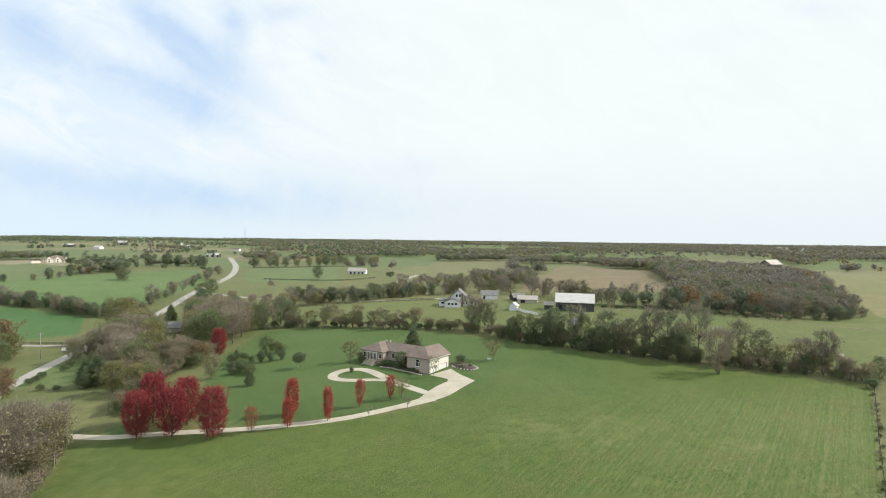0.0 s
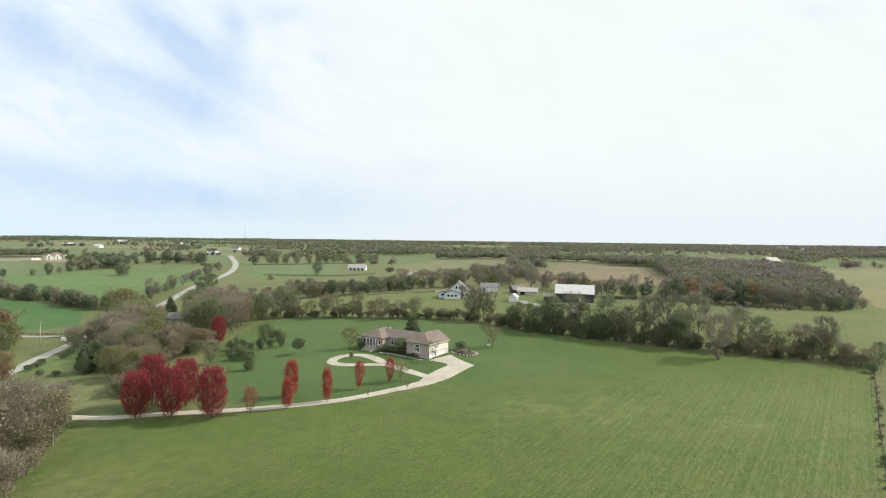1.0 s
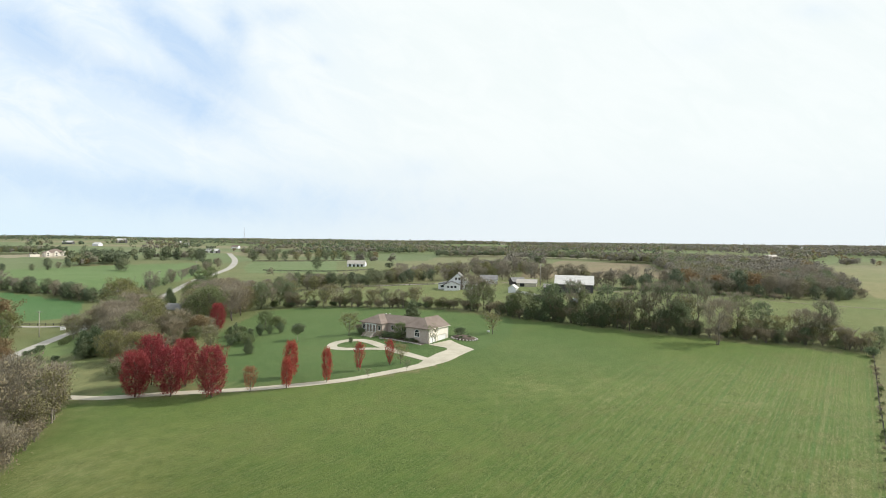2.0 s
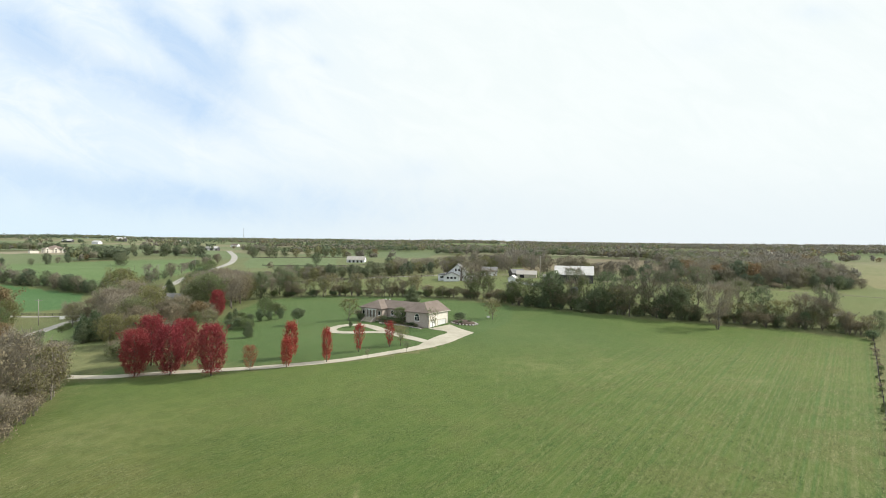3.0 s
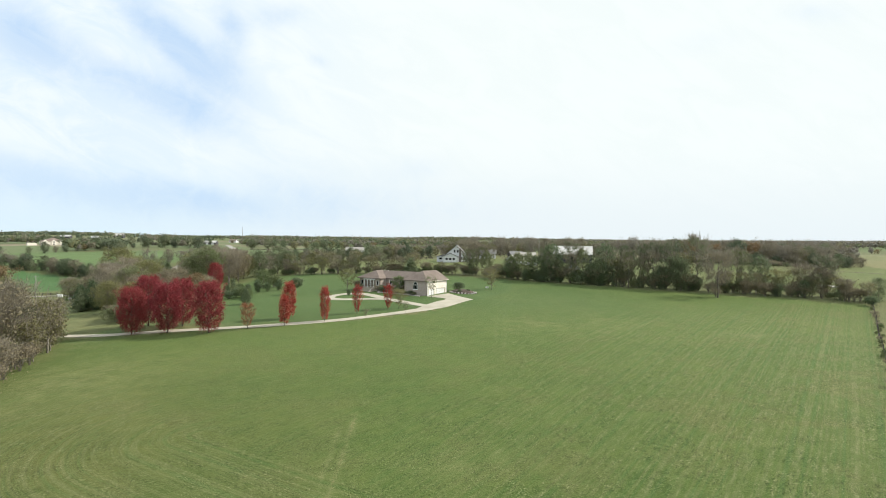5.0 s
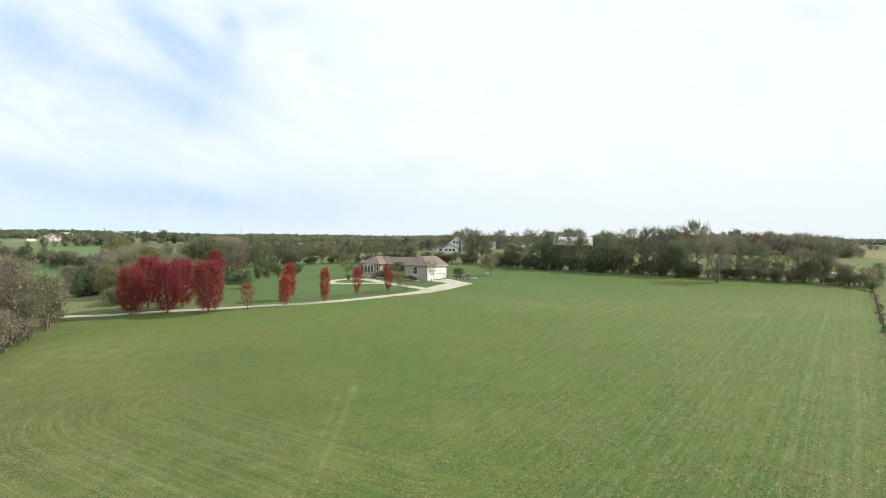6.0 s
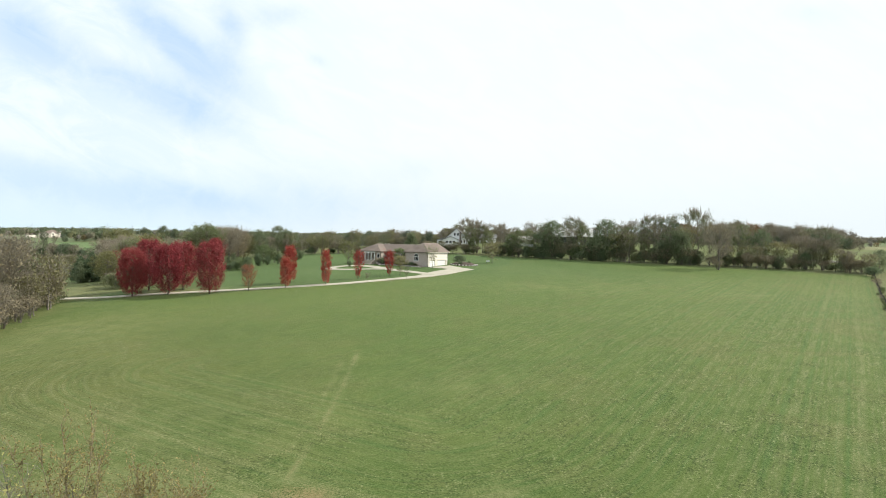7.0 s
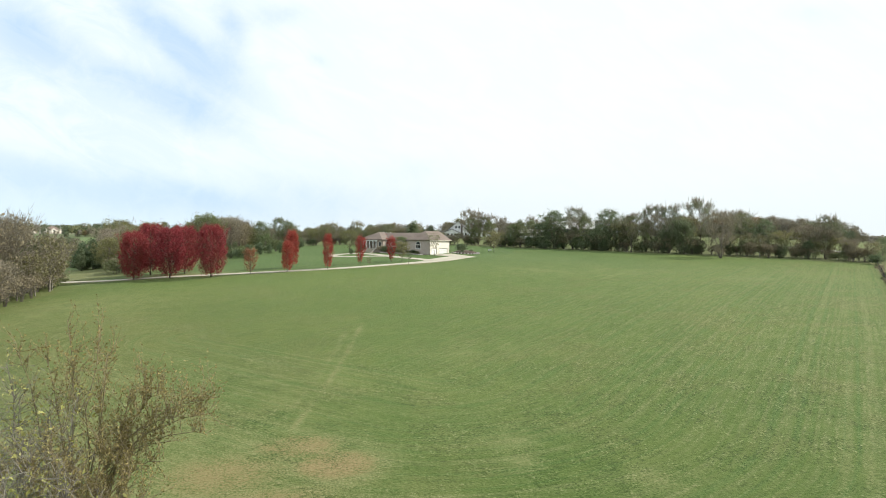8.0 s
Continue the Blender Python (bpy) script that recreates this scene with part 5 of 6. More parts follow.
row(["mid_dark", "mid_brown", "mid_green"], [(-300, 338), (-262, 334), (-221, 333), (-199, 324), (-180, 340)], 2.4, (0.35, 0.6), "hedgerow by the green field", 2.0)
row(["mid_dark", "mid_bare", "mid_brown", "mid_green", "mid_dark"], [(-300, 338), (-262, 332), (-240, 334), (-221, 331), (-199, 322), (-186, 330), (-178, 345)], 5.0, (0.7, 1.05), "hedgerow by the green field", 2.5)
row(["mid_green", "mid_dark", "mid_brown"], [(-345, 428), (-326, 448), (-326, 478), (-335, 530), (-337, 578), (-323, 606)], 11, (0.5, 0.9), "field hedgerow", 2.5)
row(["mid_green", "mid_dark"], [(-345, 626), (-300, 628), (-285, 650), (-260, 620)], 8, (0.9, 1.25), "field grove", 6)
row(["mid_bare", "mid_green", "mid_dark", "mid_brown"], [(-182, 350), (-190, 410), (-206, 480), (-222, 555)], 11, (0.5, 0.9), "roadside trees", 2)
row(["mid_green", "mid_olive", "mid_green"], [(-216, 640), (-190, 668), (-156, 726), (-121, 742), (-96, 750)], 14, (1.0, 1.25), "row of round pasture trees", 2)
row(["mid_green", "mid_orange", "mid_olive", "mid_brown"], [(-170, 770), (-130, 775), (-90, 790)], 12, (1.0, 1.3), "pasture grove", 8)
# belts behind the pasture and round the farm
row(["mid_green", "mid_dark", "mid_olive", "mid_brown", "mid_green"], [(-86, 312), (-70, 318), (-51, 318), (-38, 322), (-26, 330), (-6, 340)], 2.5, (0.5, 0.85), "tree belt by the pasture", 3)
row(["mid_green", "mid_dark", "mid_olive", "mid_bare"], [(-96, 330), (-70, 334), (-45, 336), (-20, 350)], 3.0, (0.55, 0.85), "tree belt by the pasture", 4)
row(["mid_bare", "mid_brown", "mid_olive"], [(-6, 335), (16, 344), (39, 338), (57, 326), (80, 290), (100, 272)], 5.0, (0.7, 1.0), "trees behind the farm", 3)
row(["mid_brown", "mid_bare", "mid_green"], [(-40, 420), (0, 440), (40, 460), (60, 520)], 8, (0.5, 0.8), "field hedgerow", 4)
grove(["mid_bare", "mid_brown", "mid_bare", "mid_olive", "mid_green"], [(-10, 345), (40, 345), (60, 360), (70, 450), (20, 430), (-30, 400)], 26, (0.7, 1.05), "thin woods behind the farm", 6)
row(["mid_dark", "mid_green", "mid_brown"], [(80, 282), (100, 276), (125, 268)], 6, (0.6, 0.85), "trees by the barn", 2)
WOOD = [(110, 264), (130, 256), (152, 250), (172, 248), (190, 264), (215, 304), (252, 380), (292, 480), (318, 540), (240, 500), (180, 440), (150, 370), (120, 320), (95, 290)]
grove(["mid_bare", "mid_brown", "mid_green", "mid_dark", "mid_olive", "mid_brown", "mid_bare", "mid_orange"], WOOD[:7] + [(200, 330), (160, 285), (120, 290)], 62, (0.75, 1.05), "autumn wood beyond the pasture", 5.0)


row(["mid_dark", "mid_brown", "mid_green"], [(100, 268), (130, 255), (152, 249), (172, 247), (190, 262), (222, 308)], 4.0, (0.4, 0.6), "wood edge bushes", 1.5)


row(["shrub", "brush", "shrub"], [(73, 275), (85, 271), (110, 264.5), (128, 249.5), (150, 241.5)], 1.9, (0.5, 0.8), "low hedge by the farm lane", 0.5)


# ---- far woods ----
def faces_mesh(name, v, faces, mat):
    me = bpy.data.meshes.new(name)
    me.from_pydata(v.tolist(), [], faces)
    me.materials.append(mat)
    return me


def woods(name, spots, blades, size, high, broad, label):
    """Far trees as meshes by colour: each a bulging crown of leaf sprays."""
    rng = np.random.default_rng(len(spots))
    xy = np.array(spots)
    n = len(xy)
    base = land(xy[:, 0], xy[:, 1])
    h = rng.uniform(*high, n)
    wide = h * rng.uniform(*broad, n)
    k = np.repeat(np.arange(n), blades)
    # each crown has a few bulges of its own
    d = rng.normal(size=(n * blades, 3))
    d /= np.linalg.norm(d, axis=1)[:, None]
    d[:, 2] = np.where(d[:, 2] < -0.55, -d[:, 2], d[:, 2])
    bulge = np.ones(n * blades)
    for _ in range(5):
        b = rng.normal(size=(n, 3))
        b /= np.linalg.norm(b, axis=1)[:, None]
        bulge += 0.42 * np.clip((d * b[k]).sum(1), 0, 1) ** 5 - 0.06
    r = rng.uniform(0.25, 1.0, n * blades) ** 0.5 * bulge
    span = np.stack([wide, wide, h * 1.05], 1) * 0.42
    mid = np.stack([xy[:, 0], xy[:, 1], base + h * 0.50], 1)
    p = mid[k] + d * r[:, None] * span[k]
    p[:, 2] = np.maximum(p[:, 2], base[k] + 0.3)
    v, f = spray(p, d, size, rng, 3.2)
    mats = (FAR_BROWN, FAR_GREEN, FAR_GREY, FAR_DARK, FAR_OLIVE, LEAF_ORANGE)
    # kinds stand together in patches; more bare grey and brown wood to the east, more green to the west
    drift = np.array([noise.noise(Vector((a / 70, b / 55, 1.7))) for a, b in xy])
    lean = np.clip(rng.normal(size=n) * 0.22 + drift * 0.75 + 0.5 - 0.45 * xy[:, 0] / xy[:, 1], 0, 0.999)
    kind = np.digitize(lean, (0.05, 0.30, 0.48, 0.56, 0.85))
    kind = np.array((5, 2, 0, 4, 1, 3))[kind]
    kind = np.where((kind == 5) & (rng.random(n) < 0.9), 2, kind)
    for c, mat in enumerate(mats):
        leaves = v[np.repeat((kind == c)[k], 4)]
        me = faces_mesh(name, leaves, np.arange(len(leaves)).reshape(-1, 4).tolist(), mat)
        tagged(new(name, me), label, "woods", kind="stuff")


def strew():
    rng = random.Random(5)
    spots, open_land = [], [poly for poly, _ in FIELDS[2:]]
    track = spline([(-175, 398), (-190, 484), (-208, 560), (-240, 655), (-285, 765), (-326, 866)], 10)
    for _ in range(330000):
        d = math.exp(rng.uniform(math.log(340), math.log(4600)))
        a = radians(rng.uniform(-48, 48))
        x, y = d * math.sin(a), d * math.cos(a)
        n = noise.noise(Vector((x / 260, y / 170, 0.3))) + 0.35 * noise.noise(Vector((x / 80, y / 55, 4.1)))
        cover = n + (0.08 if x / y > 0.08 else (0.10 if d > 820 else -0.04) if x / y > -0.34 else -0.22) + min(0.36, (d - 800) / 4000)
        # hedges along the field edges
        if abs(noise.noise(Vector((x / 240, y / 150, 7.7)))) < 0.017 or abs(noise.noise(Vector((x / 300, y / 190, 2.2)))) < 0.014:
            cover = max(cover, 0.2)
        if cover < 0.14 and rng.random() > 0.004:
            continue
        if d < 420 and x < 90:
            continue
        spots.append((x, y))
    q = np.array(spots)
    keep = np.ones(len(q), bool)
    for poly in open_land:
        keep &= ~inside(poly, q[:, 0], q[:, 1])
    for px, py in track:
        keep &= np.hypot(q[:, 0] - px, q[:, 1] - py) > 16
    for px, py in spline([(-42, 412), (-38, 440), (-33, 480), (-24, 545)], 10):
        keep &= np.hypot(q[:, 0] - px, q[:, 1] - py) > 12
    # the stable's yard lies open to the south
    keep &= ~inside([(-45, 400), (-120, 400), (-132, 640), (-58, 640)], q[:, 0], q[:, 1])
    q = q[keep]
    d = np.hypot(q[:, 0], q[:, 1])
    near, far = [tuple(v) for v in q[d < 950]], [tuple(v) for v in q[d >= 950]]
    xs, ys = np.random.default_rng(9).uniform((95, 255), (330, 520), (900, 2)).T
    near = [(x, y) for x, y, k in zip(xs, ys, inside(WOOD, xs, ys)) if k][:190] + near
    near = near[:3900]
    woods("mid_woods", [p for p in near if math.hypot(*p) < 520], 190, 0.85, (6.5, 11.5), (0.75, 1.15), "brown and green autumn wood beyond the pasture")
    woods("mid_woods", [p for p in near if math.hypot(*p) >= 520], 110, 1.3, (7.0, 14.0), (0.75, 1.15), "distant brown and green autumn woods between fields")
    woods("far_woods", far[:21000], 16, 3.2, (8, 14), (0.85, 1.5), "hazy far woods out to the horizon")


strew()


# ---- the farm beyond the hedgerow ----
def farmhouse():
    h = thing("farmhouse", on_land(8.6, 289, -0.1), -6, "white two-storey farmhouse with grey gable roof", "house")
    # the tall middle: a broad gable towards the field
    L, D, EAVE, TOP = 5.6, 5.0, 3.1, 8.0
    for a in ((-L, -D, L, -D), (L, -D, L, D), (L, D, -L, D), (-L, D, -L, -D)):
        holes = [(7.6, 0.9, 1.0, 1.5), (9.2, 0.9, 1.0, 1.5)] if a[1] == a[3] == -D else [(2.0, 0.9, 1.1, 1.5), (6.0, 0.9, 1.1, 1.5)]
        m = wall(h, *a, -0.6, EAVE, SIDING_WHITE, holes)
        for q in holes:
            window(h, m, *q)
    for y in (-D, D - 0.2):
        part("gable", Geo().prism([(-L, EAVE), (0, TOP - 0.06), (L, EAVE)][::-1], y, y + 0.2), SIDING_WHITE, h)
    for x in (-1.3, 0.3):
        win = part("window", Geo().box(x, -D - 0.06, 4.5, x + 1.0, -D - 0.002, 6.0), PAINT_WHITE, h)
        part("pane", Geo().box(x + 0.1, -D - 0.08, 4.6, x + 0.9, -D - 0.061, 5.9), GLASS, win)
    part("roof", gable_roof(-L - 0.7, L + 0.7, -D - 0.6, D + 0.6, EAVE - 0.45, TOP, 0.25), ROOF_GREY, h)
    part("chimney", Geo().box(1.6, -D - 0.8, -0.4, 2.5, -D - 0.062, 6.6), BRICK_DARK, h, "dark chimney stack up the front")
    # a low gabled room before it, with a row of windows
    m = wall(h, -6.6, -8.4, 1.2, -8.4, -0.6, 2.4, SIDING_WHITE, [(1.5, 0.8, 1.3, 1.2), (3.3, 0.8, 1.3, 1.2), (5.1, 0.8, 1.3, 1.2)])
    for a in (1.5, 3.3, 5.1):
        window(h, m, a, 0.8, 1.3, 1.2)
    wall(h, 1.2, -8.4, 1.2, -D - 0.01, -0.6, 2.4, SIDING_WHITE)
    wall(h, -6.6, -D - 0.01, -6.6, -8.4, -0.6, 2.4, SIDING_WHITE)
    part("gable", Geo().prism([(-6.6, 2.4), (-2.7, 4.0), (1.2, 2.4)][::-1], -8.4, -8.2), SIDING_WHITE, h)
    part("wing_roof", gable_roof(-7.1, 1.7, -8.9, -D - 0.01, 2.2, 4.1, 0.2), ROOF_GREY, h)
    # lean-to rooms either side
    part("wing_wall", Geo().box(-9.8, -4.0, -0.6, -L - 0.01, 3.5, 2.5), SIDING_WHITE, h)
    part("wing_roof", Geo().add([(-10.2, -4.5, 2.4), (-L - 0.75, -4.5, 2.7), (-L - 0.75, 4, 2.7), (-10.2, 4, 2.4), (-10.2, -4.5, 2.6), (-L - 0.75, -4.5, 3.5), (-L - 0.75, 4, 3.5), (-10.2, 4, 2.6)], [(3, 2, 1, 0), (4, 5, 6, 7), (0, 1, 5, 4), (1, 2, 6, 5), (2, 3, 7, 6), (3, 0, 4, 7)]), ROOF_GREY, h)
    win = part("window", Geo().box(-8.8, -4.06, 0.9, -7.0, -4.002, 2.0), PAINT_WHITE, h)
    part("pane", Geo().box(-8.7, -4.08, 1.0, -7.1, -4.061, 1.9), GLASS, win)
    part("wing_wall", Geo().box(L + 0.01, -4.2, -0.6, 9.6, 3.0, 2.7), SIDING_WHITE, h)
    part("wing_roof", Geo().add([(L + 0.75, -4.7, 3.0), (10.1, -4.7, 2.6), (10.1, 3.5, 2.6), (L + 0.75, 3.5, 3.0), (L + 0.75, -4.7, 4.2), (10.1, -4.7, 2.85), (10.1, 3.5, 2.85), (L + 0.75, 3.5, 4.2)], [(3, 2, 1, 0), (4, 5, 6, 7), (0, 1, 5, 4), (1, 2, 6, 5), (2, 3, 7, 6), (3, 0, 4, 7)]), ROOF_GREY, h)
    for x in (6.3, 8.0):
        win = part("window", Geo().box(x, -4.26, 0.9, x + 1.0, -4.202, 2.2), PAINT_WHITE, h)
        part("pane", Geo().box(x + 0.1, -4.28, 1.0, x + 0.9, -4.261, 2.1), GLASS, win)


def shed(name, at, turn, length, depth, high, rise, walls, roof, label, doors=(), category="shed"):
    """A gabled outbuilding: ridge along its length, with doors (along, wide, high, material) in its front; DARK ones
    are sheets coloured as the shade inside.
    """
    s = thing(name, on_land(*at, -0.05), turn, label, category)
    l, d = length / 2, depth / 2
    m = wall(s, -l, -d, l, -d, -0.8, high, walls, [(a + l, 0.0, w_, h_) for a, w_, h_, _ in doors], 0.15)
    for a, w_, h_, mat in doors:
        part("door", Geo().box(a + l + 0.02, 0.05, 0.02, a + l + w_ - 0.02, 0.1, h_ - 0.02, m), mat, s)
    wall(s, l, -d, l, d, -0.8, high, walls, (), 0.15)
    wall(s, l, d, -l, d, -0.8, high, walls, (), 0.15)
    wall(s, -l, d, -l, -d, -0.8, high, walls, (), 0.15)
    rot = lambda g: Geo().add([(y, x, z) for x, y, z in g.v], [f[::-1] for f in g.f])
    for x in (-l, l - 0.15):
        part("gable", rot(Geo().prism([(-d, high), (0, high + rise), (d, high)][::-1], x, x + 0.15)), walls, s)
    part("roof", rot(gable_roof(-d - 0.5, d + 0.5, -l - 0.4, l + 0.4, high - 0.3, high + rise, 0.15)), roof, s)
    return s


farmhouse()
shed("garage", (26, 310), -6, 9, 6, 2.7, 2.0, SIDING_WHITE, ROOF_GREY, "white outbuilding with dark grey roof", [(-3.4, 1.2, 2.0, FENCE_WOOD), (1.0, 2.6, 2.1, PAINT_WHITE)], "garage")
shed("barn", (63.5, 270), -14, 17.5, 11, 4.0, 3.6, BARN_WOOD, ROOF_METAL, "long dark barn with pale metal roof", [(-7.4, 1.6, 2.6, DARK), (2.2, 0.9, 2.2, PAINT_WHITE), (-2.0, 3.4, 3.2, DARK)], "barn")
shed("small_shed", (51.3, 272), -10, 4.0, 4, 2.4, 1.2, BARN_WOOD, ROOF_DULL, "small grey lean shed beside the barn", [(-0.8, 1.2, 1.9, DARK)])
shed("low_shed", (44.5, 294), -12, 10, 6, 2.0, 1.6, SIDING_TAN, ROOF_DULL, "low tan machine shed in the farmyard", [(-3.5, 2.4, 1.8, DARK)])
shed("back_shed", (40.5, 303), 18, 7, 5, 2.0, 1.8, FENCE_WOOD, ROOF_GREY, "weathered grey wooden farmyard shed")
shed("white_shed", (34.5, 272), 70, 5, 3.6, 2.2, 1.4, SIDING_WHITE, ROOF_METAL, "small white shed with bright roof")
shed("stable", (-86, 571), -4, 18, 9, 3.0, 3.0, SIDING_WHITE, ROOF_DULL, "long white stable with pale roof", [(-7.0, 2.0, 2.2, DARK), (-3.0, 2.0, 2.2, DARK), (1.0, 2.0, 2.2, DARK), (5.0, 2.0, 2.2, DARK)], "stable")
shed("tobacco_barn", (450, 775), 28, 27, 16, 6, 6.0, BARN_WOOD, ROOF_DULL, "large dark barn with pale roof on a far field", [(-2, 4, 4, DARK)], "barn")
shed("far_barn", (-732, 1291), 5, 20, 12, 5.5, 4.5, BARN_WOOD, ROOF_METAL, "far dark barn with white roof", (), "barn")
shed("far_barn", (-755, 1142), 0, 20, 9, 3.6, 3, BARN_WOOD, ROOF_METAL, "far long dark barn with pale roof on a hill", (), "barn")
shed("roadside_barn", (-352, 868), -6, 19, 9, 3.4, 2.6, BARN_WOOD, ROOF_METAL, "far roadside barn with pale roof", [(-6, 4, 2.8, PAINT_WHITE), (3, 4, 2.8, PAINT_WHITE)], "barn")
shed("cottage", (-125, 262), 12, 11, 8, 2.6, 2.2, SIDING_TAN, ROOF_GREY, "low grey-roofed cottage among bare trees", [(-1, 1, 2, PAINT_WHITE)], "house")


def mansion():
    h = thing("mansion", on_land(-448, 655, -0.3), 46, "large cream house with brown hip roof among fields", "house", scale=0.74)
    part("wall", Geo().box(-16, -6, -1, 16, 6, 6.2), SIDING_CREAM, h)
    part("roof", hip_roof(-17, 17, -7, 7, 6.1, 12.0, 6.8), ROOF_TAN, h)
    for x in (-11, 0, 11):
        part("gable_front", Geo().prism([(x - 3.0, -1), (x + 3.0, -1), (x + 3.0, 6.0), (x, 8.8), (x - 3.0, 6.0)][::-1], -8.0, -5.9), SIDING_CREAM, h)
        for z in (1.0, 4.2):
            part("window", Geo().box(x - 1.0, -8.08, z, x + 1.0, -8.004, z + 1.8), GLASS, h)
    for x in (-24, -30):
        part("wing", Geo().box(x - 3, -4, -1, x + 3.01, 5, 3.6), SIDING_CREAM, h)
        part("wing_roof", gable_roof(x - 3.5, x + 3.5, -4.5, 5.5, 3.5, 6.6), ROOF_TAN, h)


mansion()
for k, (x, y, s) in enumerate(((-700, 1500, 1.0), (-560, 1250, 1.0), (-420, 1150, 1.0), (-250, 2100, 1.6), (40, 2300, 1.8), (330, 2500, 2.0), (560, 1900, 1.5), (900, 1500, 1.4), (1000, 1560, 1.4), (-120, 1500, 1.2), (-640, 1050, 1.0), (180, 1700, 1.4))):
    shed("far_house", (x, y), (k * 37) % 60 - 30, 16 * s, 9 * s, 3.4 * s, 3 * s, (SIDING_WHITE, SIDING_CREAM)[k % 2], (ROOF_GREY, ROOF_METAL, ROOF_TAN)[k % 3], "far pale house among trees", (), "house")["group"] = "far houses"


# ---- fences, poles and small things ----
def fence(name, pts, gap_m, rails, label, post_r=0.06, height=1.2, board=False, wood=None):
    """Posts along a line with rails or wires between them."""
    wood = wood or FENCE_WOOD
    line = spline(pts, 0.5)
    run, spots = 0.0, [line[0]]
    for a, b in zip(line, line[1:]):
        run += float(np.linalg.norm(b - a))
        if run >= gap_m:
            spots.append(b)
            run = 0.0
    f = thing(name, on_land(*spots[0]), 0, label, "fence")
    o = f.matrix_basis.translation
    post = Geo().tube([(0, 0, -0.4), (0, 0, height)], [post_r * 1.05, post_r], 6).mesh("post", wood)
    for s in spots:
        p = part("post", post, None, f)
        p.location = on_land(*s) - o
        p.rotation_euler = (PLANTER.gauss(0, 0.03), PLANTER.gauss(0, 0.03), PLANTER.uniform(0, 6))
    for z in rails:
        for a, b in zip(spots, spots[1:]):
            g = Geo()
            p, q = on_land(*a, z) - o, on_land(*b, z) - o
            side = (q - p).cross(Vector((0, 0, 1))).normalized() * (post_r + 0.02)
            if board:
                u = Vector((0, 0, 0.07))
                g.add([p + side - u, q + side - u, q + side + u, p + side + u, p + side * 1.5 - u, q + side * 1.5 - u, q + side * 1.5 + u, p + side * 1.5 + u], [(0, 1, 2, 3), (7, 6, 5, 4), (4, 5, 1, 0), (3, 2, 6, 7)])
            else:
                g.tube([p + side, q + side], [0.012, 0.012], 3, False)
            part("rail" if board else "wire", g, wood, f)
    return f


fence("wire_fence", [(121.3, 157.6), (106, 136.6), (91, 116.3), (80, 101), (66, 82), (50, 60), (34, 38)], 4.5, (0.5, 0.9, 1.2), "wooden-post wire fence along the hay field", 0.09, 1.35)
fence("board_fence", [(-82, 303), (-56, 304), (-26, 307), (-4, 308)], 3.0, (0.4, 0.8, 1.2), "dark board fence along the pasture", 0.09, 1.4, True)
fence("board_fence", [(-158, 500), (-120, 485), (-86, 476), (-60, 500)], 6.0, (0.45, 0.75, 1.05, 1.35), "dark board fence round a far paddock", 0.16, 1.6, True)
fence("board_fence", [(-214, 640), (-180, 655), (-140, 690), (-100, 715)], 7.0, (0.45, 0.75, 1.05, 1.35), "dark board fence below a tree row", 0.18, 1.6, True)
fence("board_fence", [(96, 265), (120, 258), (150, 246)], 5.0, (0.5, 1.1), "dark board fence beside the farm lane", 0.09, 1.3, True)
fence("board_fence", [(34.2, 272), (38.5, 264), (44.5, 254)], 2.5, (0.2, 0.36, 0.52, 0.68, 0.84, 1.0, 1.16, 1.32), "close white board fence in the farmyard", 0.08, 1.5, True, PAINT_WHITE)
fence("board_fence", [(-192, 258.6), (-178, 256.6), (-164, 253.6), (-155, 248)], 3.6, (0.5, 0.95), "dark post fence beside the gravel lane", 0.13, 1.3, True)
row(["shrub_green", "brush", "shrub_green"], [(120, 156), (104, 133.6), (90, 114.6), (80, 101), (60, 74)], 4.2, (0.15, 0.42), "weeds along the fence", 0.3)


def utility_pole(x, y, high, turn):
    p = thing("utility_pole", on_land(x, y), turn, "grey wooden utility pole with crossarm", "utility pole")
    part("pole", Geo().tube([(0, 0, -0.5), (0, 0, high)], [0.17, 0.11], 8), POLE_WOOD, p, smooth=True)
    part("crossarm", Geo().box(-1.2, -0.06, high - 0.7, 1.2, 0.06, high - 0.55), POLE_WOOD, p)
    for k in (-1.1, -0.5, 0.5, 1.1):
        part("insulator", Geo().tube([(k, 0, high - 0.552), (k, 0, high - 0.35)], [0.05, 0.03], 6), STEEL, p)
    return p


for x, y in ((-158, 222), (-172, 300), (-186, 372), (-200, 460)):
    utility_pole(x, y, 10.5, 8)["group"] = "roadside poles"
utility_pole(52.5, 300, 11, 30)
mast = thing("radio_mast", on_land(-1500, 4280), 0, "thin grey radio mast on the horizon", "mast")
part("mast", Geo().tube([(0, 0, -2), (0, 0, 95)], [2.2, 1.2], 6), STEEL, mast)
post = thing("mailbox", on_land(-158, 236), 20, "white roadside box on a post", "mailbox")
part("box", Geo().box(-0.9, -0.6, 0.5, 0.9, 0.6, 1.7), PAINT_WHITE, post)
part("post", Geo().box(-0.08, -0.08, -0.3, 0.08, 0.08, 0.5), POLE_WOOD, post)


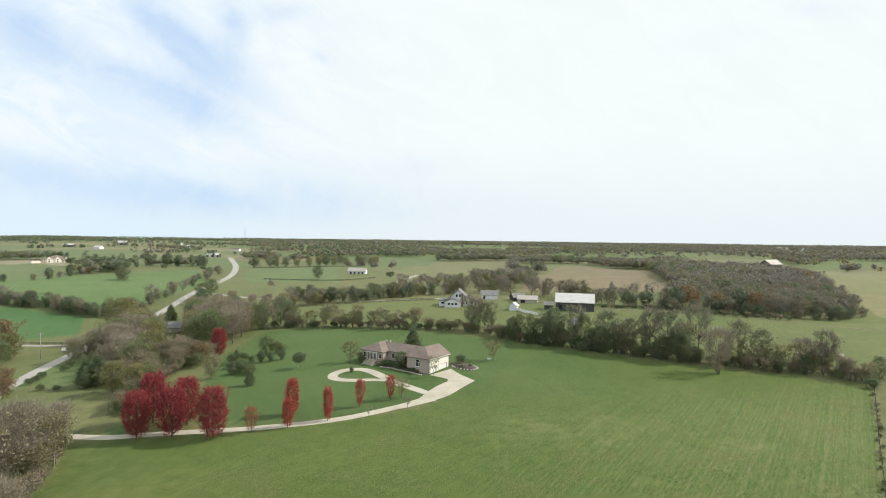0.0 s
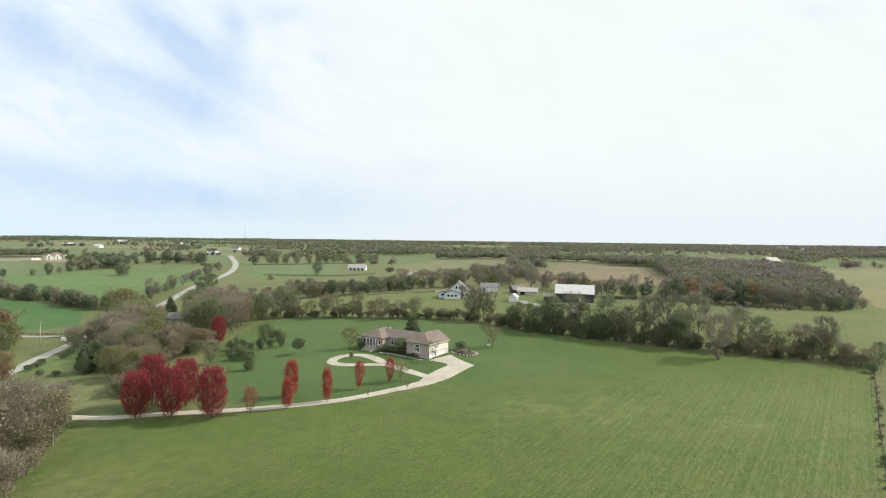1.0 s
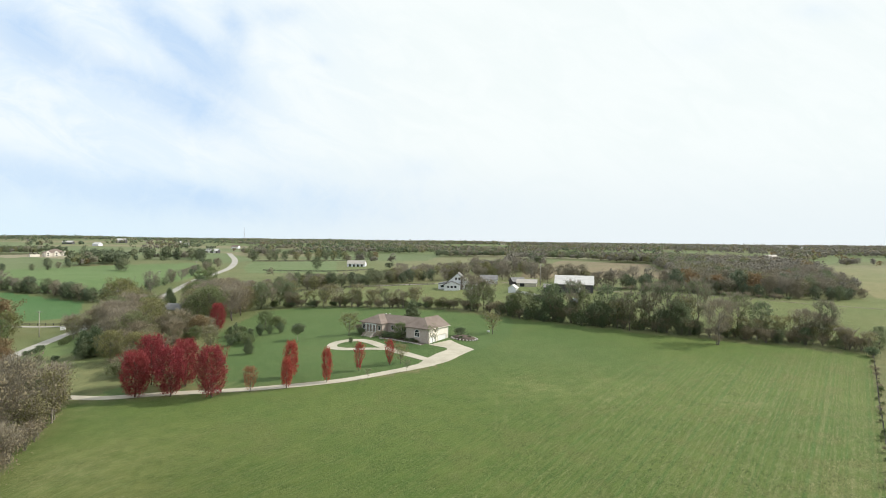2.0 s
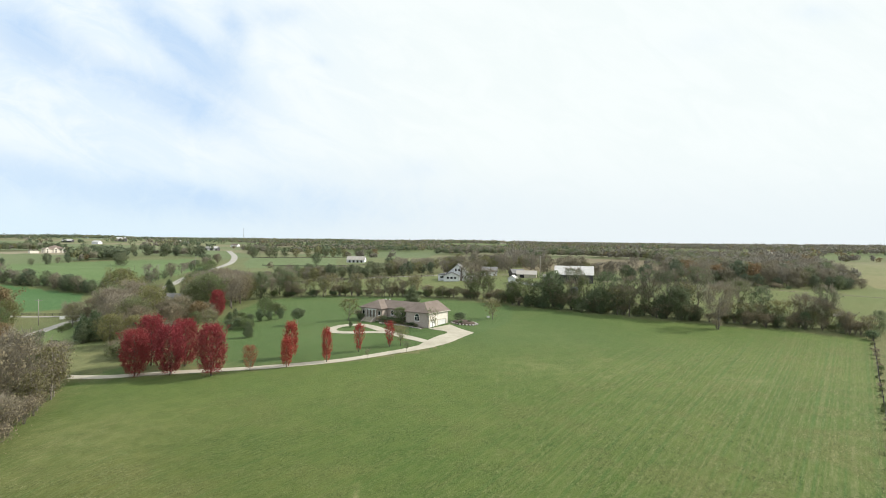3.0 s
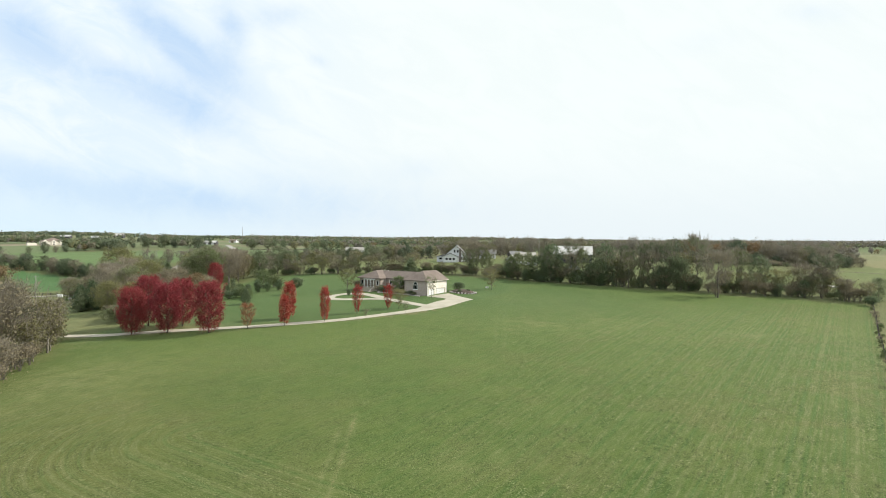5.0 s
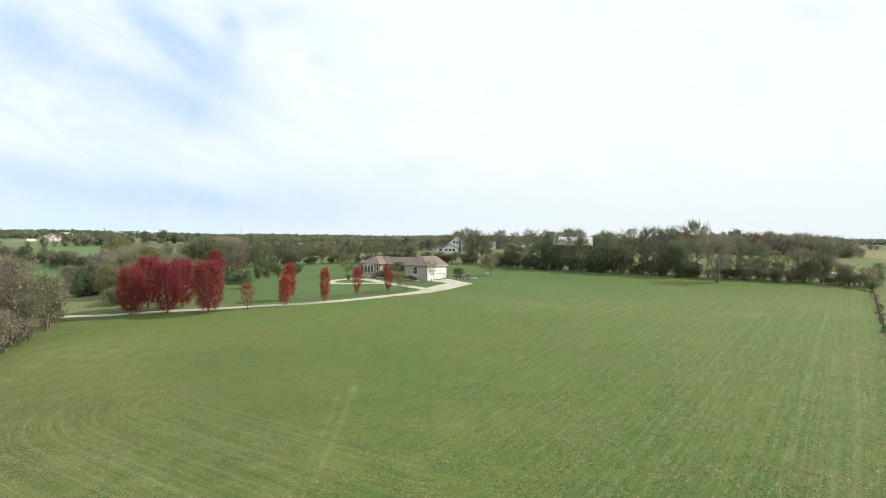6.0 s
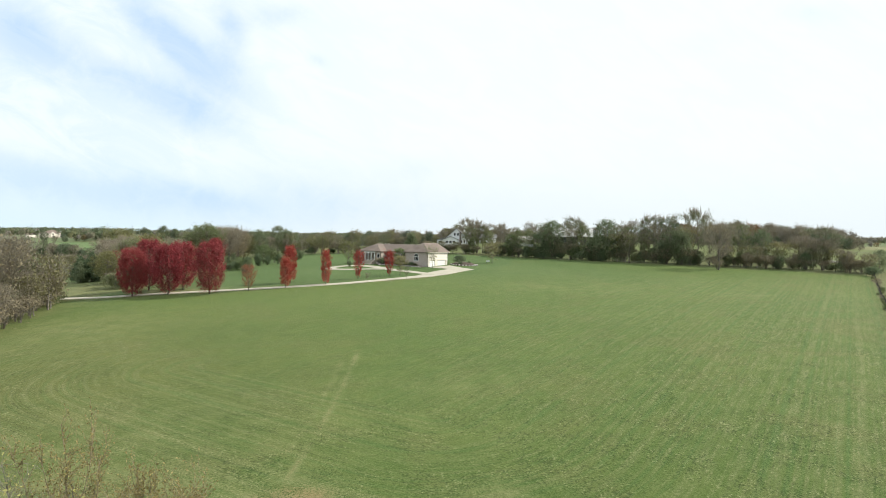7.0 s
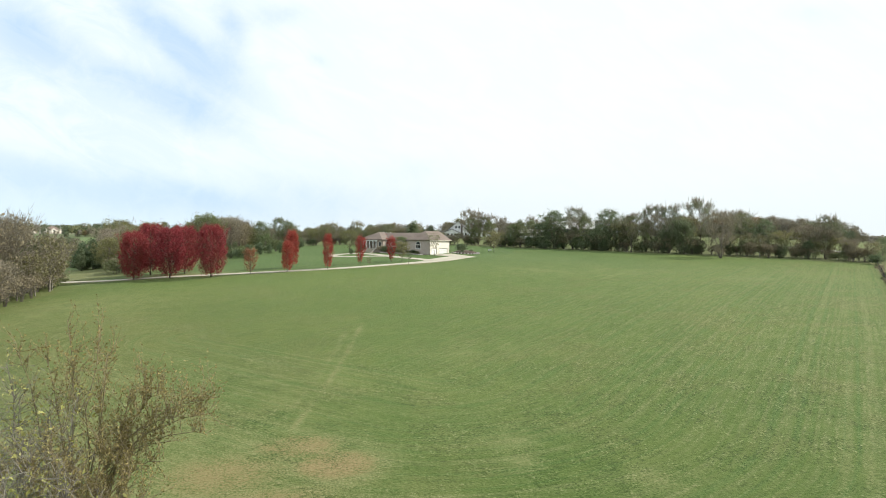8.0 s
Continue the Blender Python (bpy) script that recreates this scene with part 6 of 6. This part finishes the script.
def rock(seed, s):
    """A rough limestone block."""
    bm = bmesh.new()
    bmesh.ops.create_icosphere(bm, subdivisions=2, radius=0.5)
    r = random.Random(seed)
    for v in bm.verts:
        k = 1 + 0.35 * noise.noise(v.co * 2.2 + Vector((seed, 0, 0)))
        v.co = Vector((v.co.x * s[0], v.co.y * s[1], v.co.z * s[2])) * k
    me = bpy.data.meshes.new("rock")
    bm.to_mesh(me)
    bm.free()
    me.materials.append(STONE)
    return me


# planting beds round the house
a_, b_, c_ = by_house(-16.8, -0.6), by_house(-9.5, 0.2), by_house(-0.6, -1.3)
ribbon("flower_bed", [(a_.x, a_.y, 2.4), (b_.x, b_.y, 3.0), (by_house(-5, -1.1).x, by_house(-5, -1.1).y, 2.0), (c_.x, c_.y, 1.4)], MULCH, "dark mulched bed along the house front", "garden bed", 0.08, 0.8)
for k in range(26):
    u = -16.6 + k * 0.62
    q = by_house(u, -2.1 + 0.25 * math.sin(u * 0.8) + (0.5 if -13 < u < -8 else 0.0))
    ob = new("edging_stone", rock(60 + k % 5, (0.6, 0.45, 0.4)))
    tagged(ob, "pale limestone edging stone by the flower bed", "stone", "bed edging stones")
    ob.location = q + Vector((0, 0, 0.12))
    ob.rotation_euler = (0, 0, k * 1.3)
for k, (x, y, kind, s) in enumerate(((-10.6, 0.4, "green_a", 0.46), (-12.5, 0.2, "shrub", 0.62), (-14.6, 0.3, "shrub", 0.7), (-16.6, -0.6, "shrub", 0.8), (-17.6, -1.6, "brush", 0.6), (-11.0, -0.5, "shrub_green", 0.6), (-5.6, -0.9, "shrub", 0.5), (-7.2, -0.9, "shrub", 0.42), (-4.0, -0.8, "shrub_green", 0.34), (-25.4, -1.2, "shrub", 0.85), (-27.6, 0.5, "brush", 0.8), (1.6, 14.6, "shrub", 1.1), (3.0, 12.6, "shrub", 0.55), (6.4, 12.6, "shrub", 0.5), (4.6, 10.6, "shrub", 0.45))):
    p = by_house(x, y)
    plant(kind, p.x, p.y, s)
plant("young", -2.1, 162.2, 1.25, label="small pale bare ornamental tree by the garage")
p = by_house(4.6, 12.4)
bed = thing("planting_bed", p, -34, "mulched planting bed with limestone edging", "garden bed")
g = Geo()
n = 22
for ring, z in ((1.0, 0.02), (0.88, 0.5), (0.5, 0.95), (0.001, 1.05)):
    for k in range(n):
        a = 2 * math.pi * k / n
        q = bed.matrix_basis @ Vector((4.2 * ring * math.cos(a), 2.6 * ring * math.sin(a), 0))
        g.v.append((4.2 * ring * math.cos(a), 2.6 * ring * math.sin(a), float(land(q.x, q.y)) - p.z + z - (0.25 if ring == 1.0 else 0)))
for i in range(3):
    for k in range(n):
        g.f.append((i * n + k, i * n + (k + 1) % n, (i + 1) * n + (k + 1) % n, (i + 1) * n + k))
part("mulch", g, MULCH, bed, smooth=True)
for k in range(15):
    a = -2.6 + k * 0.27
    q = Vector((4.3 * math.cos(a), 2.7 * math.sin(a), 0))
    wq = bed.matrix_basis @ q
    ob = part("edging_stone", rock(k, (0.7 + 0.3 * (k % 3) / 2, 0.55, 0.55)), None, bed)
    ob.location = (q.x, q.y, float(land(wq.x, wq.y)) - p.z + 0.16)
    ob.rotation_euler = (0, 0, a)
for k, (x, y) in enumerate(((121, 190.5), (124.5, 190), (127, 189), (131, 188.6), (134, 189))):
    ob = new("limestone_slab", rock(30 + k, (4.2, 2.0, 1.0)))
    tagged(ob, "pale limestone slab lying in pasture grass", "rock", "rocks in the pasture")
    ob.location = on_land(x, y, 0.1)
    ob.rotation_euler = (0, 0, k)
feeder = thing("feeder", on_land(15.3, 181.0), 0, "small white lawn feeder under a tree", "feeder")
part("tray", Geo().box(-0.5, -0.35, 0.55, 0.5, 0.35, 0.95), PAINT_WHITE, feeder)
for x in (-0.4, 0.4):
    part("leg", Geo().box(x - 0.05, -0.05, -0.2, x + 0.05, 0.05, 0.55), FENCE_WOOD, feeder)
silver = thing("hay_tarp", on_land(56.5, 238), 15, "pale blue tarpaulin over a heap in the pasture", "tarpaulin")
bm = bmesh.new()
bmesh.ops.create_icosphere(bm, subdivisions=3, radius=1.0)
for v in bm.verts:
    v.co = Vector((v.co.x * 2.4, v.co.y * 1.8, max(-0.2, v.co.z * 2.2))) * (1 + 0.12 * noise.noise(v.co * 3))
me = bpy.data.meshes.new("tarp")
bm.to_mesh(me)
bm.free()
me.materials.append(surface("blue_tarpaulin", (0.30, 0.38, 0.50), (0.48, 0.56, 0.66), 1.0, 6.0, 0.5))
part("tarp", me, None, silver)


# ---- the thicket by the field's near corner ----
def thicket_tree(name, seed, at, label, leaders, bark, leaf, leaf_size, leaf_step, tangle, shoots):
    """A slender many-stemmed tree. Each leader is (reach in x, reach in y, height, sag): a stem that leans out to there, set with upright shoots that bear small leaves; tangle bends the shoots every way."""
    rng, r2 = np.random.default_rng(seed), random.Random(seed)
    ob = thing(name, on_land(*at), 0, label, "tree")
    trunk, fine, spots = Geo(), Geo(), []

    def twig(a, d, length, r, depth):
        """A crooked shoot with leaves along it, and side shoots on the stronger ones."""
        n = 4
        pts, p, d = [a], a.copy(), d.normalized()
        for _ in range(n):
            d = (d + Vector(rng.normal(size=3)) * (0.10 + 0.22 * tangle) + Vector((0, 0, 0.10 - 0.06 * tangle))).normalized()
            p = p + d * length / n
            pts.append(p.copy())
        fine.tube(pts, [r * (1 - 0.8 * k / n) for k in range(n + 1)], 3, False)
        run = r2.uniform(0, leaf_step)
        while run < length:
            k = min(n - 1, int(run / length * n))
            spots.append(pts[k].lerp(pts[k + 1], run / length * n - k))
            run += leaf_step * r2.uniform(0.5, 1.6)
        if depth:
            for _ in range(r2.randint(2, 4)):
                k = r2.randint(0, n - 1)
                twig(pts[k].lerp(pts[k + 1], r2.random()), (pts[k + 1] - pts[k]).normalized() + Vector(rng.normal(size=3)) * (0.45 + 0.5 * tangle), length * r2.uniform(0.3, 0.6), r * 0.6, depth - 1)

    for lx, ly, lz, sag in leaders:
        foot = Vector((r2.uniform(-0.5, 0.5), r2.uniform(-0.4, 0.4), -0.3))
        pts = []
        for k in range(9):
            t = k / 8
            q = foot.lerp(Vector((lx, ly, lz)), t) + Vector((-lx, -ly, 0)) * sag * math.sin(math.pi * t) * 0.5
            if sag > 0.5:
                q.z = foot.z + (lz - foot.z) * math.sin(t * math.pi / 2)
            pts.append(q + Vector((r2.gauss(0, 1), r2.gauss(0, 1), r2.gauss(0, 0.5))) * 0.07 * (k > 0))
        trunk.tube(pts, [0.038 * (1 - 0.88 * k / 8) + 0.005 for k in range(9)], 5)
        for _ in range(shoots):
            t = 0.35 + 0.65 * math.sqrt(r2.random())
            f = min(7.999, t * 8)
            a = pts[int(f)].lerp(pts[int(f) + 1], f % 1)
            d = Vector((r2.gauss(0, 0.35), r2.gauss(0, 0.35), 1.0)) if r2.random() > tangle else Vector(rng.normal(size=3)) + Vector((0, 0, 0.3))
            twig(a, d, r2.uniform(0.7, 1.9) * (1.25 - 0.6 * t), 0.011, 1)
    part("trunk", trunk, bark, ob, smooth=True)
    part("branchwork", fine, bark, ob)["kind"] = "stuff"
    q = np.array([tuple(p) for p in spots])
    q = q + rng.normal(size=q.shape) * 0.03
    v, f = spray(q, np.tile((0, 0, 1.0), (len(q), 1)), leaf_size, rng, 0.4, 0.7)
    part("foliage", leaf_mesh("foliage", v, f, leaf), None, ob)["kind"] = "stuff"
    return ob


TWIG_RED = surface("russet_twigs", (0.165, 0.135, 0.080), (0.29, 0.240, 0.150), 1.0, 6.0, 0.9)
TWIG_GREY = surface("grey_twigs", (0.115, 0.105, 0.085), (0.27, 0.25, 0.21), 1.0, 6.0, 0.9)
LEAF_TAN = leafy("small_russet_leaves", ((0.225, 0.180, 0.072), (0.340, 0.275, 0.115), (0.290, 0.250, 0.105)))
LEAF_LIME = leafy("pale_yellow_leaves", ((0.34, 0.34, 0.10), (0.50, 0.48, 0.18), (0.42, 0.40, 0.16)))
RUSSET = "tall slender russet thicket tree with sparse small leaves"
TANGLED = "tangled grey thicket tree with a few pale yellow leaves"
thicket_tree("thicket_tree", 61, (-12.6, 19.8), RUSSET, [(-0.3, 0, 11.2, 0.1), (0.5, 0.3, 10.9, 0.0), (1.3, -0.2, 10.3, 0.2), (-1.2, 0.2, 10.2, 0.2), (-2.0, 0.0, 10.4, 0.3), (2.2, 0.4, 9.4, 0.3), (0.1, -0.4, 9.9, 0.3)], TWIG_RED, LEAF_TAN, 0.08, 0.12, 0.25, 24)
ARCHING = "russet thicket tree with arching limbs and upright leafy shoots"
thicket_tree("thicket_tree", 62, (-11.6, 19.8), ARCHING, [(3.5, 0.4, 8.5, 1.2), (2.7, -0.3, 8.1, 1.1), (3.1, 0.2, 7.5, 1.2), (1.8, 0.6, 8.7, 0.8), (2.3, 0.1, 7.2, 1.1), (0.8, 0.0, 8.6, 0.3), (-0.4, 0.3, 8.6, 0.2), (3.3, 0.6, 8.0, 1.1), (2.0, -0.2, 6.6, 1.1)], TWIG_RED, LEAF_TAN, 0.085, 0.12, 0.25, 34)
thicket_tree("thicket_tree", 63, (-11.6, 17.8), ARCHING, [(1.8, 0.3, 7.0, 0.3), (0.8, 0.5, 7.6, 0.2), (-0.6, 0.2, 7.8, 0.2), (2.4, 0.0, 6.4, 0.4), (0.2, -0.3, 7.2, 0.2)], TWIG_RED, LEAF_TAN, 0.085, 0.12, 0.3, 34)
thicket_tree("thicket_tree", 64, (-13.2, 18.6), TANGLED, [(0.6, 0.0, 8.0, 0.2), (-0.8, 0.4, 8.8, 0.3), (1.5, 0.2, 7.2, 0.3), (-1.6, 0.0, 9.0, 0.2), (0.0, -0.6, 7.8, 0.1), (0.9, 0.5, 8.4, 0.3)], TWIG_GREY, LEAF_LIME, 0.15, 1.3, 0.65, 44)
thicket_tree("thicket_tree", 65, (-11.4, 16.8), TANGLED, [(0.5, 0.0, 7.2, 0.2), (-0.9, 0.3, 7.9, 0.3), (1.3, 0.2, 6.6, 0.3), (-1.6, 0.0, 8.0, 0.2), (0.0, 0.3, 7.4, 0.3)], TWIG_GREY, LEAF_LIME, 0.15, 1.5, 0.7, 44)
thicket_tree("thicket_tree", 66, (-14.6, 20.2), TANGLED, [(0.8, 0.0, 8.4, 0.2), (-0.9, 0.3, 9.6, 0.3), (1.8, 0.2, 8.6, 0.3), (-1.6, 0.0, 9.6, 0.2)], TWIG_GREY, LEAF_LIME, 0.15, 1.5, 0.6, 44)
thicket_tree("thicket_tree", 67, (-12.2, 18.0), TANGLED, [(0.4, 0.0, 7.0, 0.2), (-0.9, 0.3, 7.6, 0.3), (1.5, 0.2, 6.2, 0.3), (-1.8, 0.0, 7.8, 0.2), (0.9, -0.5, 6.6, 0.3)], TWIG_RED, LEAF_TAN, 0.09, 0.16, 0.7, 56)
thicket_tree("thicket_tree", 68, (-13.8, 19.4), TANGLED, [(0.4, 0.0, 7.4, 0.2), (-0.9, 0.3, 8.2, 0.3), (1.5, 0.2, 7.0, 0.3), (-1.4, 0.0, 8.0, 0.2)], TWIG_GREY, LEAF_LIME, 0.14, 1.6, 0.7, 44)
